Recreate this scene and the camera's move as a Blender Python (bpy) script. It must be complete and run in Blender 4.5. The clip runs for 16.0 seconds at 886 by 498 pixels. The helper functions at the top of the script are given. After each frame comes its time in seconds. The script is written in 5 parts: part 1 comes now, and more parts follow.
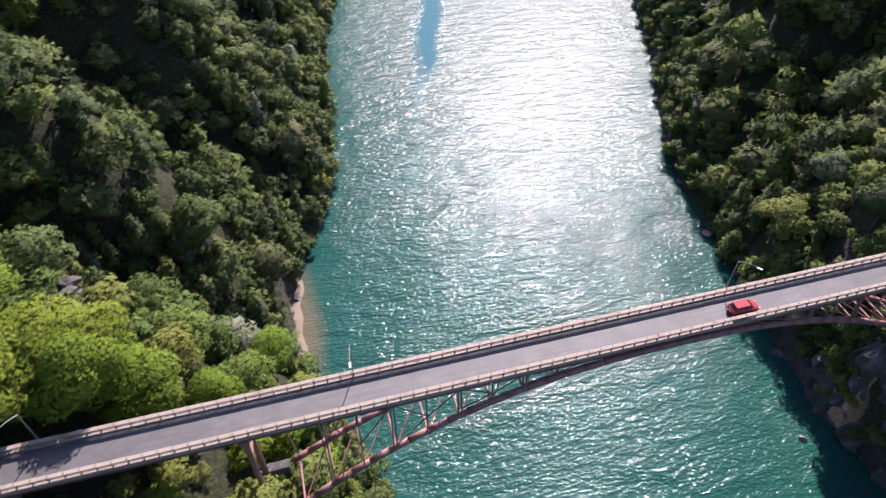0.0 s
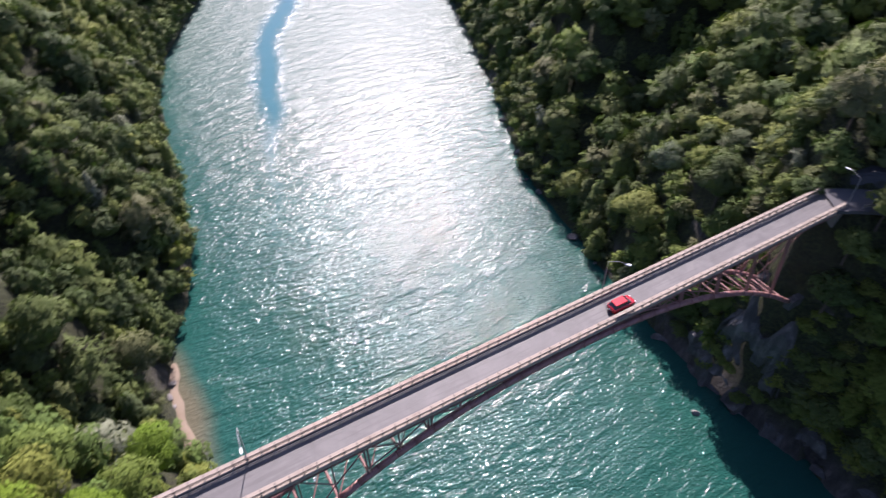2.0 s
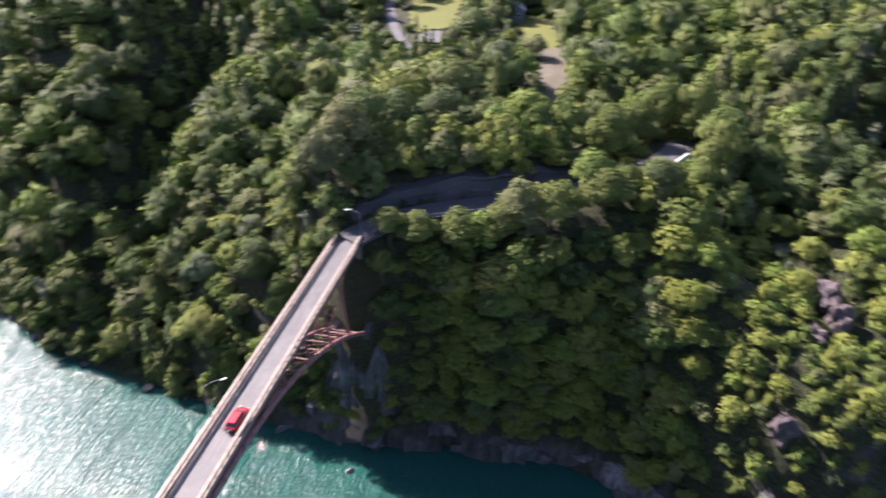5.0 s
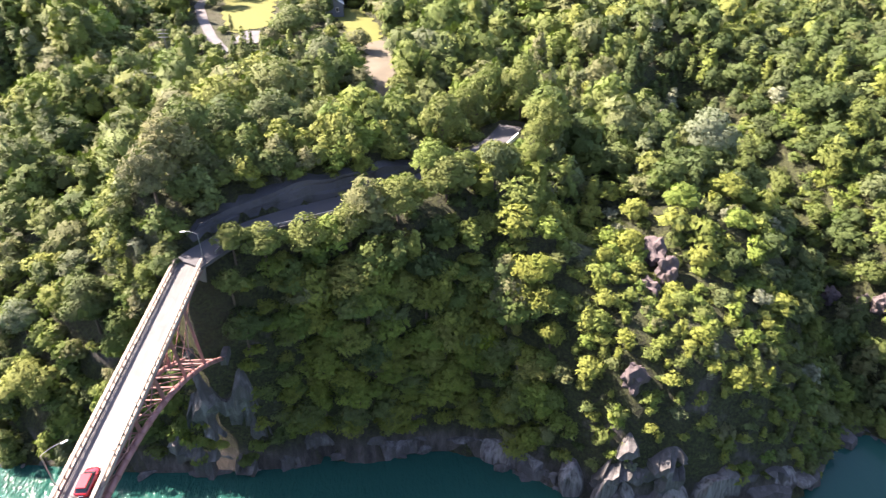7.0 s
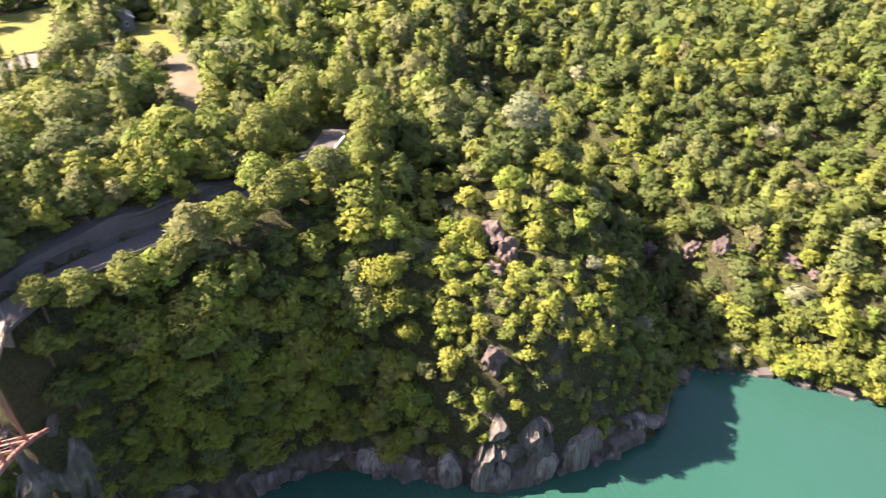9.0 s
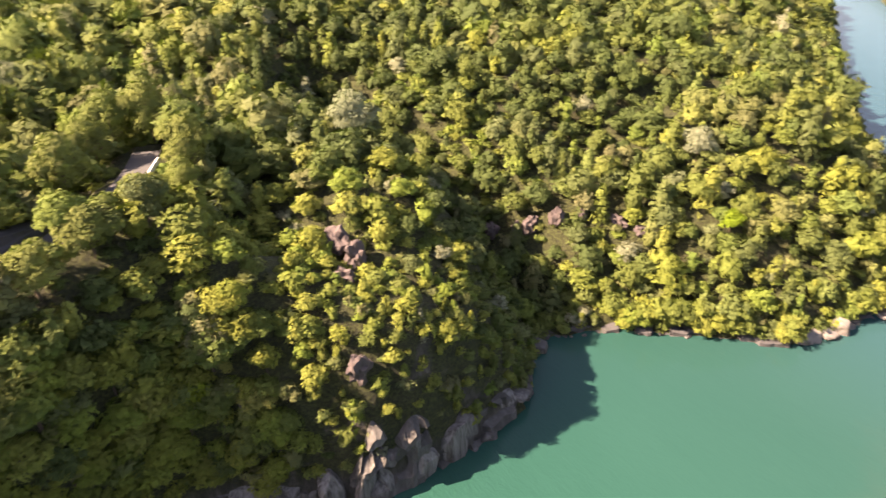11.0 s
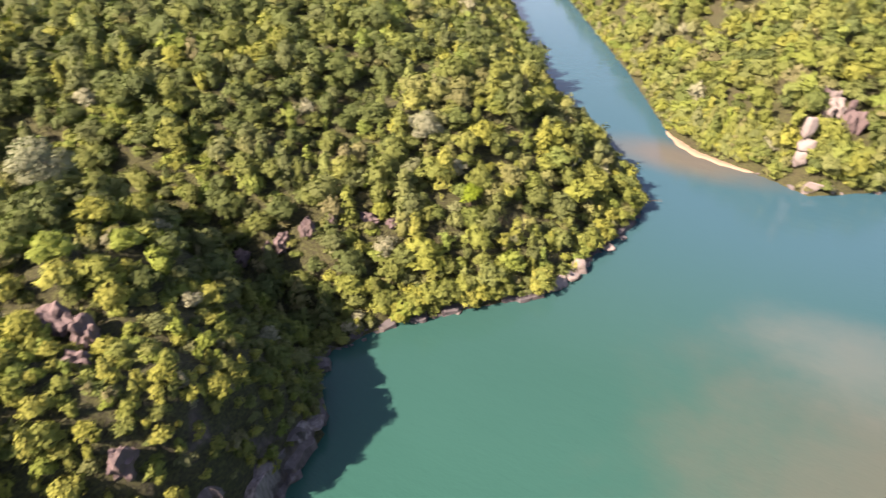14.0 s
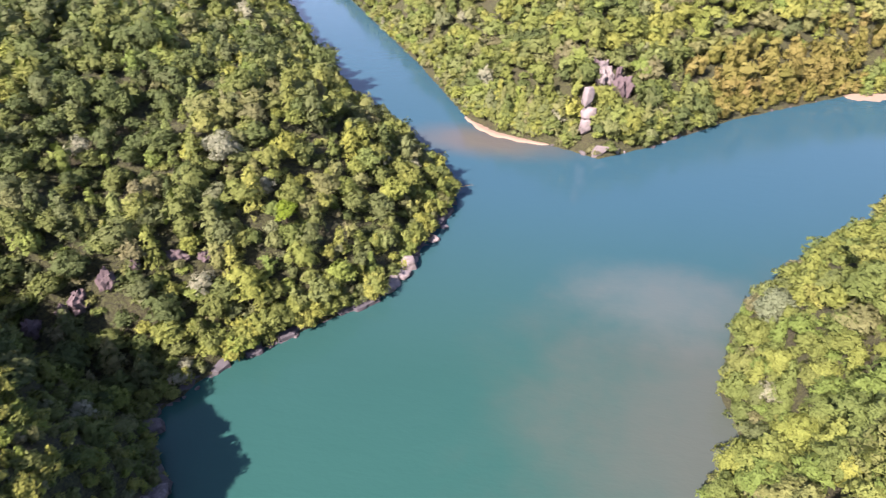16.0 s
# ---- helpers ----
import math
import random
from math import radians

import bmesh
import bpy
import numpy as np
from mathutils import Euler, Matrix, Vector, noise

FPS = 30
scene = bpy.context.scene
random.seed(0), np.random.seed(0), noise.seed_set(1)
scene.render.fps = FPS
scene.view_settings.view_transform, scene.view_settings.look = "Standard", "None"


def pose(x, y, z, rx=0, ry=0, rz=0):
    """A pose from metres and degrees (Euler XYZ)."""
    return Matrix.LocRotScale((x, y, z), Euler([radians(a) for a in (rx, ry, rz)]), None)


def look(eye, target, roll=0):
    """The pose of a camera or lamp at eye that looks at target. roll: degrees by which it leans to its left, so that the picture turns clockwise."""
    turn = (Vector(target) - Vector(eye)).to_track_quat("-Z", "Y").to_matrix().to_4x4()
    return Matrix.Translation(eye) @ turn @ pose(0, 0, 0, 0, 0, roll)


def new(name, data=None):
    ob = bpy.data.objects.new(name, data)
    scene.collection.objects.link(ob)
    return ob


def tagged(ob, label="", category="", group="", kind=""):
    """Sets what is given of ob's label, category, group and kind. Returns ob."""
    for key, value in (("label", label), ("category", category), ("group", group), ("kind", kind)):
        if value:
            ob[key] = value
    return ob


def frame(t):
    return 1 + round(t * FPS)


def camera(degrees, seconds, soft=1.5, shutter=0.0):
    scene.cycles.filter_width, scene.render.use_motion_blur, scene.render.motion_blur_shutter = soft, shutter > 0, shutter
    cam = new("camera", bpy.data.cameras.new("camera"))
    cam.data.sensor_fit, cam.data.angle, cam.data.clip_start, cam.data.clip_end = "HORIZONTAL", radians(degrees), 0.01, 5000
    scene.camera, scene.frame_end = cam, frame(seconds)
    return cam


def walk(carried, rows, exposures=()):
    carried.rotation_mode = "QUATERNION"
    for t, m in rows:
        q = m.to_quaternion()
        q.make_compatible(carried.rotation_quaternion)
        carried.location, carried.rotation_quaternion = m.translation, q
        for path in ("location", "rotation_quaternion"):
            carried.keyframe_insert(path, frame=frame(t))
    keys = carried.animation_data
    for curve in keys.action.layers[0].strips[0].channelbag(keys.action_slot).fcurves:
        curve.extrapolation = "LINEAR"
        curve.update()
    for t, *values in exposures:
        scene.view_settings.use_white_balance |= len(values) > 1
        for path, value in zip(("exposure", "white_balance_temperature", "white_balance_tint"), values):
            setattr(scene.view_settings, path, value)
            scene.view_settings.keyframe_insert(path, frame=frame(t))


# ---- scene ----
cam = camera(68.7, 16.0, soft=1.25, shutter=0.7)
PATH = [
    (0, -0.44, -0.61, 117.00, 44.91, -0.40, -15.34),
    (0.5, 0.22, 0.68, 116.75, 45.22, -0.44, -17.98),
    (1, 0.59, 1.39, 116.48, 45.42, -0.34, -21.16),
    (1.5, 0.75, 1.59, 116.23, 46.49, -0.18, -25.52),
    (2, 0.77, 1.58, 116.05, 48.06, -0.15, -30.34),
    (2.5, 0.64, 1.55, 115.92, 49.75, -0.06, -36.54),
    (3, 0.46, 1.69, 115.81, 51.49, 0.09, -44.05),
    (3.5, 0.35, 1.96, 115.69, 52.99, 0.34, -51.94),
    (4, 0.31, 2.28, 115.53, 54.68, 0.49, -60.21),
    (4.5, 0.31, 2.51, 115.43, 56.30, 0.31, -68.81),
    (5, 0.32, 2.70, 115.44, 57.43, 0.23, -77.90),
    (5.2, 0.40, 2.75, 115.46, 57.41, 0.14, -81.52),
    (7.3, 2.10, 2.65, 116.09, 56.65, 0.01, -95.07),
    (7.5, 2.29, 2.63, 116.11, 56.64, 0.02, -96.86),
    (8, 2.77, 2.56, 116.06, 56.60, -0.02, -101.32),
    (8.5, 3.37, 2.45, 115.94, 56.58, -0.06, -105.51),
    (9, 4.00, 2.25, 115.81, 56.60, -0.09, -109.47),
    (9.2, 4.28, 2.12, 115.76, 56.58, -0.06, -111.03),
    (11.3, 7.53, 0.07, 115.12, 56.19, -0.14, -128.15),
    (11.5, 7.86, -0.22, 115.08, 56.22, -0.26, -129.91),
    (12, 8.75, -1.16, 115.02, 56.10, -0.22, -134.09),
    (12.5, 9.55, -2.18, 115.07, 55.98, -0.13, -138.04),
    (13, 10.29, -3.26, 115.13, 55.88, -0.12, -142.00),
    (13.5, 10.92, -4.43, 115.13, 55.81, -0.09, -145.94),
    (14, 11.44, -5.45, 115.16, 55.76, -0.09, -150.66),
    (14.5, 11.84, -6.41, 115.18, 55.73, 0.03, -156.10),
    (15, 12.17, -7.44, 115.17, 55.70, 0.07, -161.34),
    (15.5, 12.45, -8.61, 115.08, 55.63, 0.21, -166.07),
    (16, 12.71, -9.83, 114.97, 55.58, 0.28, -169.22),
]
walk(cam, [(r[0], pose(*r[1:])) for r in PATH],
     exposures=[(0, 1.36, 6000, 31), (4, 1.5, 5930, 32), (5.2, 2.1, 6200, 29), (7.3, 2.88, 7050, 26), (9.2, 2.82, 8250, 27), (11.3, 2.64, 9500, 30.5),
                (12.5, 2.54, 9200, 31), (14.5, 2.27, 7650, 37), (16, 2.16, 6620, 40)])

# ---- world and sun ----
SUN_AZ, SUN_EL = 27.0, 41.5
world = bpy.data.worlds.new("sky")
scene.world = world
world.use_nodes = True
wn = world.node_tree.nodes
sky = wn.new("ShaderNodeTexSky")
sky.sky_type, sky.sun_disc = "NISHITA", False
sky.sun_elevation, sky.sun_rotation = radians(SUN_EL), radians(SUN_AZ)
wn["Background"].inputs["Strength"].default_value = 0.076
world.node_tree.links.new(sky.outputs["Color"], wn["Background"].inputs["Color"])
sun_data = bpy.data.lights.new("sun", "SUN")
sun_data.energy, sun_data.angle, sun_data.color = 5.0, radians(0.6), (1.0, 0.92, 0.78)
sun = new("sun", sun_data)
sun_dir = Vector((math.sin(radians(SUN_AZ)) * math.cos(radians(SUN_EL)),
                  math.cos(radians(SUN_AZ)) * math.cos(radians(SUN_EL)), math.sin(radians(SUN_EL))))
sun.matrix_world = look(sun_dir * 600, (0, 0, 0))


# ---- materials ----
class Nodes:
    """A short way to write a node material."""

    def __init__(self, name):
        self.m = bpy.data.materials.new(name)
        self.m.use_nodes = True
        self.t = self.m.node_tree
        self.bsdf = self.t.nodes["Principled BSDF"]
        self.out = self.t.nodes["Material Output"]

    def add(self, kind, **inputs):
        n = self.t.nodes.new(kind)
        for k, v in inputs.items():
            self.put(n, k.replace("_", " "), v)
        return n

    def put(self, n, k, v):
        s = n.inputs[int(k)] if k.isdigit() else n.inputs[k]
        if isinstance(v, bpy.types.NodeSocket):
            self.t.links.new(v, s)
        else:
            s.default_value = v

    def set(self, **inputs):
        for k, v in inputs.items():
            self.put(self.bsdf, k.replace("_", " "), v)
        return self

    def pos(self, scale=(1, 1, 1), turn=0.0):
        g = self.add("ShaderNodeNewGeometry")
        mp = self.add("ShaderNodeMapping", Vector=g.outputs["Position"])
        mp.inputs["Scale"].default_value = scale
        mp.inputs["Rotation"].default_value = (0, 0, radians(turn))
        return mp.outputs["Vector"]

    def noise(self, vec, scale, detail=4.0, rough=0.55, twist=0.0):
        n = self.add("ShaderNodeTexNoise", Vector=vec, Scale=scale, Detail=detail, Roughness=rough, Distortion=twist)
        return n.outputs["Fac"]

    def ramp(self, fac, stops):
        n = self.add("ShaderNodeValToRGB", Fac=fac)
        while len(n.color_ramp.elements) < len(stops):
            n.color_ramp.elements.new(0.5)
        for e, (p, c) in zip(n.color_ramp.elements, stops):
            e.position, e.color = p, (*c, 1) if len(c) == 3 else c
        return n.outputs["Color"]

    def mix(self, fac, a, b, how="MIX"):
        n = self.t.nodes.new("ShaderNodeMix")
        n.data_type, n.blend_type = "RGBA", how
        for i, v in ((0, fac), (6, a), (7, b)):
            if isinstance(v, bpy.types.NodeSocket):
                self.t.links.new(v, n.inputs[i])
            else:
                n.inputs[i].default_value = v if i == 0 else (*v, 1)
        return n.outputs[2]

    def math(self, op, a, b=0.0, c=0.0):
        n = self.t.nodes.new("ShaderNodeMath")
        n.operation = op
        for s, v in zip(n.inputs, (a, b, c)):
            if isinstance(v, bpy.types.NodeSocket):
                self.t.links.new(v, s)
            else:
                s.default_value = v
        return n.outputs[0]

    def step(self, v, lo, hi):
        n = self.t.nodes.new("ShaderNodeMapRange")
        n.interpolation_type = "SMOOTHSTEP"
        self.t.links.new(v, n.inputs[0])
        n.inputs[1].default_value, n.inputs[2].default_value = lo, hi
        return n.outputs[0]

    def bump(self, height, strength, distance):
        n = self.add("ShaderNodeBump", Height=height, Strength=strength, Distance=distance)
        self.t.links.new(n.outputs["Normal"], self.bsdf.inputs["Normal"])
        return n


def plain(name, color, rough=0.7, metal=0.0, vary=0.25, scale=1.5, bump=0.02, dirt=(0.08, 0.07, 0.06), dirty=0.3):
    """Painted, cast or worn surfaces: two scales of mottling, some dirt, a fine relief."""
    n = Nodes(name)
    p = n.pos()
    big, fine = n.noise(p, scale * 0.4, 5), n.noise(p, scale * 6, 3)
    c = n.mix(n.math("MULTIPLY", big, vary * 1.6), color, tuple(x * 0.55 for x in color))
    c = n.mix(n.math("MULTIPLY", fine, vary), c, tuple(min(1, x * 1.25) for x in color))
    c = n.mix(n.math("MULTIPLY", n.step(big, 0.5, 0.75), dirty), c, dirt)
    n.set(Base_Color=c, Roughness=rough, Metallic=metal)
    n.bump(fine, 0.4, bump)
    return n.m


def leaf_material(name, stops, glow=0.2, single=True):
    """Foliage: a hue of its own for each tree, a tone of its own for each clump, ragged rims."""
    n = Nodes(name)
    tint = n.add("ShaderNodeAttribute")
    tint.attribute_name = "tint"
    rnd = n.add("ShaderNodeObjectInfo").outputs["Random"]
    hue = n.math("FRACT", n.math("ADD", tint.outputs["Fac"], rnd)) if single else tint.outputs["Fac"]
    isl = n.add("ShaderNodeNewGeometry").outputs["Random Per Island"]
    p = n.pos()
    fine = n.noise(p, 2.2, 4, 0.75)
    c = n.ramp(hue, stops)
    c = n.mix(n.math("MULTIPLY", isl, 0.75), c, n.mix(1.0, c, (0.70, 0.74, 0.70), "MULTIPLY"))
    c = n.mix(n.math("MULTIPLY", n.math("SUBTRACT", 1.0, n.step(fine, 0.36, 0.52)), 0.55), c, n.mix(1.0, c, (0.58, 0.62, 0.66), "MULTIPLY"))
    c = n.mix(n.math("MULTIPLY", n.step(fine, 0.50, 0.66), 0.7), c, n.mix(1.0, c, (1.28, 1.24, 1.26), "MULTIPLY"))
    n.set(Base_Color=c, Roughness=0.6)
    n.bsdf.inputs["Specular IOR Level"].default_value = 0.12
    n.bump(fine, 0.8, 0.5)
    tr = n.add("ShaderNodeBsdfTranslucent", Color=n.mix(0.75, c, (0.045, 0.10, 0.008)))
    ms = n.add("ShaderNodeMixShader", Fac=glow)
    n.t.links.new(n.bsdf.outputs[0], ms.inputs[1])
    n.t.links.new(tr.outputs[0], ms.inputs[2])
    gaps = n.add("ShaderNodeMixShader", Fac=n.math("GREATER_THAN", n.noise(p, 2.3, 3, 0.7), 0.475))
    n.t.links.new(n.add("ShaderNodeBsdfTransparent").outputs[0], gaps.inputs[1])
    n.t.links.new(ms.outputs[0], gaps.inputs[2])
    n.t.links.new(gaps.outputs[0], n.out.inputs["Surface"])
    return n.m


SORTS = [
    (0.0, (0.058, 0.085, 0.031)), (0.10, (0.101, 0.141, 0.038)), (0.20, (0.148, 0.184, 0.043)), (0.30, (0.081, 0.106, 0.043)),
    (0.40, (0.118, 0.152, 0.038)), (0.50, (0.137, 0.137, 0.069)), (0.57, (0.105, 0.161, 0.038)), (0.64, (0.188, 0.213, 0.045)), (0.72, (0.072, 0.103, 0.034)),
    (0.80, (0.188, 0.213, 0.049)), (0.88, (0.116, 0.137, 0.072)), (0.95, (0.146, 0.204, 0.040)), (0.985, (0.179, 0.159, 0.085)), (1.0, (0.196, 0.218, 0.146))]
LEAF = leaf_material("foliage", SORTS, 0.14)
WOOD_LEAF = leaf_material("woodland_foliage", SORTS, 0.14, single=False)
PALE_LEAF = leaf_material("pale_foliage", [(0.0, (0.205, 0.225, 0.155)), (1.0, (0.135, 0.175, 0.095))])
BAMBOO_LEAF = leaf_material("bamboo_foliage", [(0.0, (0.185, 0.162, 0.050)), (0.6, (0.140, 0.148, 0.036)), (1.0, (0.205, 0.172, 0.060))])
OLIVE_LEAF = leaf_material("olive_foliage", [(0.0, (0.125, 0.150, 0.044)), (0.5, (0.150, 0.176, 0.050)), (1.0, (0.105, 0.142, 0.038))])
# yellow-green foliage, made brighter to stand in for sun on it
SUNLIT_LEAF = leaf_material("sunlit_foliage", [(0.0, (0.158, 0.178, 0.038)), (0.35, (0.185, 0.205, 0.042)), (0.7, (0.138, 0.190, 0.036)), (1.0, (0.195, 0.195, 0.054))], 0.16)
BARK = plain("bark", (0.07, 0.052, 0.038), 0.9, vary=0.6, scale=3, bump=0.05)

# Rock: fractured grey-pink granite with dark streaks.
_n = Nodes("granite")
_p = _n.pos()
_big, _fine = _n.noise(_p, 0.18, 6, 0.6, 0.6), _n.noise(_p, 1.6, 6, 0.65)
_v = _n.noise(_n.pos((1, 1, 0.12)), 0.9, 4, 0.6)
_c = _n.ramp(_big, [(0.32, (0.026, 0.024, 0.024)), (0.5, (0.063, 0.061, 0.062)), (0.68, (0.165, 0.160, 0.162))])
_c = _n.mix(_n.math("MULTIPLY", _n.step(_v, 0.42, 0.60), 0.85), _c, (0.026, 0.024, 0.023))
_c = _n.mix(_n.math("MULTIPLY", _fine, 0.35), _c, (0.142, 0.138, 0.139))
_n.set(Base_Color=_c, Roughness=0.85)
_n.bump(_n.math("ADD", _fine, _big), 0.9, 0.35)
ROCK = _n.m

# dark colour stands in for shade on the road cutting and shore ledge
SHADED_ROCK = plain("shaded_rock", (0.050, 0.050, 0.056), 0.8, vary=0.7, scale=0.8, bump=0.2, dirt=(0.022, 0.026, 0.018), dirty=0.8)
_n = Nodes("streaked_granite")
_st, _fi = _n.noise(_n.pos((1, 1, 0.10)), 1.1, 4, 0.6, 0.4), _n.noise(_n.pos(), 1.8, 5, 0.65)
_c = _n.ramp(_st, [(0.36, (0.030, 0.027, 0.026)), (0.48, (0.118, 0.114, 0.116)), (0.66, (0.205, 0.202, 0.206))])
_n.set(Base_Color=_n.mix(_n.math("MULTIPLY", _fi, 0.5), _c, (0.085, 0.076, 0.072)), Roughness=0.85)
_n.bump(_n.math("ADD", _fi, _st), 0.8, 0.3)
STREAKED_ROCK = _n.m
PINK_ROCK = plain("purplish_granite", (0.074, 0.058, 0.060), 0.9, vary=0.8, scale=0.9, bump=0.25, dirt=(0.050, 0.042, 0.042), dirty=0.8)
PALE_ROCK = plain("pale_granite", (0.157, 0.145, 0.139), 0.9, vary=0.7, scale=0.9, bump=0.2, dirt=(0.035, 0.032, 0.029), dirty=0.9)

# Ground: leaf litter and undergrowth, bare rock where it is steep.
_n = Nodes("forest_floor")
_p = _n.pos()
_big, _fine = _n.noise(_p, 0.06, 5), _n.noise(_p, 1.5, 5, 0.75)
_c = _n.ramp(_fine, [(0.36, (0.008, 0.010, 0.004)), (0.5, (0.029, 0.035, 0.009)), (0.64, (0.056, 0.068, 0.017))])
_c = _n.mix(_n.math("MULTIPLY", _n.step(_big, 0.5, 0.7), 0.6), _c, (0.034, 0.030, 0.014))
_g = _n.add("ShaderNodeNewGeometry")
_sx = _n.add("ShaderNodeSeparateXYZ", Vector=_g.outputs["True Normal"])
_steep = _n.math("SUBTRACT", 1.0, _n.step(_n.math("ADD", _sx.outputs["Z"], _n.math("MULTIPLY", _fine, 0.12)), 0.42, 0.62))
_rk = _n.ramp(_n.noise(_n.pos((1, 1, 0.25)), 0.5, 6, 0.65), [(0.3, (0.026, 0.024, 0.022)), (0.5, (0.064, 0.058, 0.053)), (0.72, (0.139, 0.125, 0.116))])
_pz = _n.add("ShaderNodeSeparateXYZ", Vector=_g.outputs["Position"]).outputs["Z"]
_bare = _n.math("MAXIMUM", _n.step(_n.noise(_p, 0.09, 4, 0.6), 0.56, 0.66), _n.math("SUBTRACT", 1.0, _n.step(_pz, 3.0, 9.0)))
_c = _n.mix(_n.math("MULTIPLY", _steep, _bare), _c, _rk)
_n.set(Base_Color=_c, Roughness=0.95)
_n.bump(_fine, 1.0, 1.2)
FLOOR = _n.m

_n = Nodes("worn_road_concrete")
_p = _n.pos()
_st = _n.noise(_n.pos((0.06, 1, 1)), 2.4, 4, 0.6)
_bl = _n.noise(_p, 0.35, 5, 0.65, 0.5)
_fi = _n.noise(_p, 9.0, 3)
_c = _n.ramp(_bl, [(0.3, (0.050, 0.047, 0.048)), (0.5, (0.070, 0.067, 0.068)), (0.7, (0.092, 0.088, 0.087))])
_c = _n.mix(_n.math("MULTIPLY", _n.step(_st, 0.48, 0.66), 0.55), _c, (0.042, 0.039, 0.040))
_c = _n.mix(_n.math("MULTIPLY", _fi, 0.25), _c, (0.100, 0.095, 0.095))
_n.set(Base_Color=_c, Roughness=0.66)
_n.bump(_fi, 0.3, 0.01)
ASPHALT = _n.m
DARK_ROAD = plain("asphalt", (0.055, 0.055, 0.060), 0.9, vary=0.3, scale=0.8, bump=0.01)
KERB = plain("weathered_beige_concrete", (0.255, 0.212, 0.174), 0.85, vary=0.35, scale=1.2, bump=0.02, dirt=(0.116, 0.081, 0.058), dirty=0.5)
GREY_CONC = plain("grey_concrete", (0.151, 0.139, 0.128), 0.9, vary=0.4, scale=1.0, bump=0.03)
STEEL = plain("faded_red_steel", (0.232, 0.110, 0.101), 0.6, vary=0.45, scale=1.0, bump=0.015, dirt=(0.139, 0.075, 0.052), dirty=0.55)
GALV = plain("galvanised_steel", (0.261, 0.267, 0.273), 0.45, 0.6, vary=0.2, scale=3, bump=0.003)
SAND = plain("river_sand", (0.186, 0.145, 0.104), 0.95, vary=0.4, scale=0.8, bump=0.05, dirt=(0.162, 0.116, 0.070))
FIELD = plain("mown_meadow", (0.087, 0.096, 0.011), 0.95, vary=0.35, scale=0.5, bump=0.08, dirt=(0.053, 0.065, 0.009))
SOIL = plain("bare_soil", (0.100, 0.086, 0.060), 0.95, vary=0.5, scale=0.6, bump=0.08, dirt=(0.070, 0.056, 0.026))

# ---- banks, in plan ----
WEST = [(160, 560), (90, 400), (56, 321), (27, 264), (19, 236), (15, 205), (12, 172), (8, 146), (2, 126), (-5, 114), (-8, 100),
        (-7, 85), (-1, 68), (4, 52), (2, 30), (-4, 0), (-12, -50), (-20, -85), (-24, -99), (-34, -113), (-31, -127), (-38, -153),
        (-60, -182), (-98, -218), (-170, -262), (-300, -330), (-2500, -500)]
EAST = [(330, 600), (207, 387), (183, 336), (148, 233), (124, 172), (106, 131), (99, 92), (96, 65), (94, 48), (94, 34), (97, 24),
        (96, 14), (98, 4), (96, -10), (88, -23), (81, -37), (80, -58), (82, -76), (90, -86), (97, -96), (88, -116), (81, -123),
        (57, -148), (51, -178), (46, -205), (53, -221), (89, -260), (114, -293), (158, -362), (210, -458), (300, -600), (420, -700), (2500, -1500)]
SOUTH = [(2500, -1560), (400, -740), (270, -620), (165, -468), (92, -348), (53, -277), (40, -265), (16, -256), (-4, -247), (-25, -262),
         (-63, -297), (-121, -336), (-140, -340), (-300, -410), (-2500, -640)]


def inside(px, py, poly):
    """Which of the points lie in the closed polygon."""
    hit = np.zeros(px.shape, bool)
    for (ax, ay), (bx, by) in zip(poly, poly[1:] + poly[:1]):
        if ay != by:
            cross = (ay > py) != (by > py)
            hit ^= cross & (px < (bx - ax) * (py - ay) / (by - ay) + ax)
    return hit


def along(px, py, line):
    """The distance of points from a broken line."""
    best = np.full(px.shape, 1e9)
    for (ax, ay), (bx, by) in zip(line, line[1:]):
        dx, dy = bx - ax, by - ay
        u = np.clip(((px - ax) * dx + (py - ay) * dy) / (dx * dx + dy * dy), 0, 1)
        best = np.minimum(best, np.hypot(px - ax - u * dx, py - ay - u * dy))
    return best


def bell(px, py, x, y, r):
    return np.exp(-((px - x) ** 2 + (py - y) ** 2) / (r * r))


def waves(px, py, size, seed):
    """A cheap smooth noise about 0, of unit height."""
    out = np.zeros(px.shape)
    for k in range(5):
        a = seed * 1.7 + k * 2.4
        f = 2 * math.pi / size * (0.7 + 0.37 * k)
        out += np.sin(f * (px * math.cos(a) + py * math.sin(a)) + 1.3 * np.sin(f * 0.6 * (py * math.cos(a) - px * math.sin(a)) + seed) + k * seed) / (1 + 0.6 * k)
    return out / 2.2


ROAD_EAST = [(97, 41.9), (104, 39), (111, 30), (116, 19), (121, 8), (130, -5), (140, -15), (148, -20), (155, -23)]
ROAD_WEST = [(-43, 41.9), (-52, 43.5), (-66, 50), (-90, 66), (-130, 90)]
LANE = [(223, 64), (240, 72), (264, 81), (286, 88), (300, 88.4), (315, 85), (350, 72)]
MEADOW = [(246, 66), (272, 76), (299, 80), (316, 60), (285, 57), (255, 54)]
ROAD_Z = 52.0
WEST_POLY = WEST + [(-2500, 2500), (800, 2500)]
EAST_POLY = EAST + [(2500, 2500), (900, 2500)]
SOUTH_POLY = SOUTH + [(-2500, -2500), (2500, -2500)]


HILL_RIM = [(140, -15), (168, -8), (185, 30), (150, 75), (112, 68), (97, 52)]
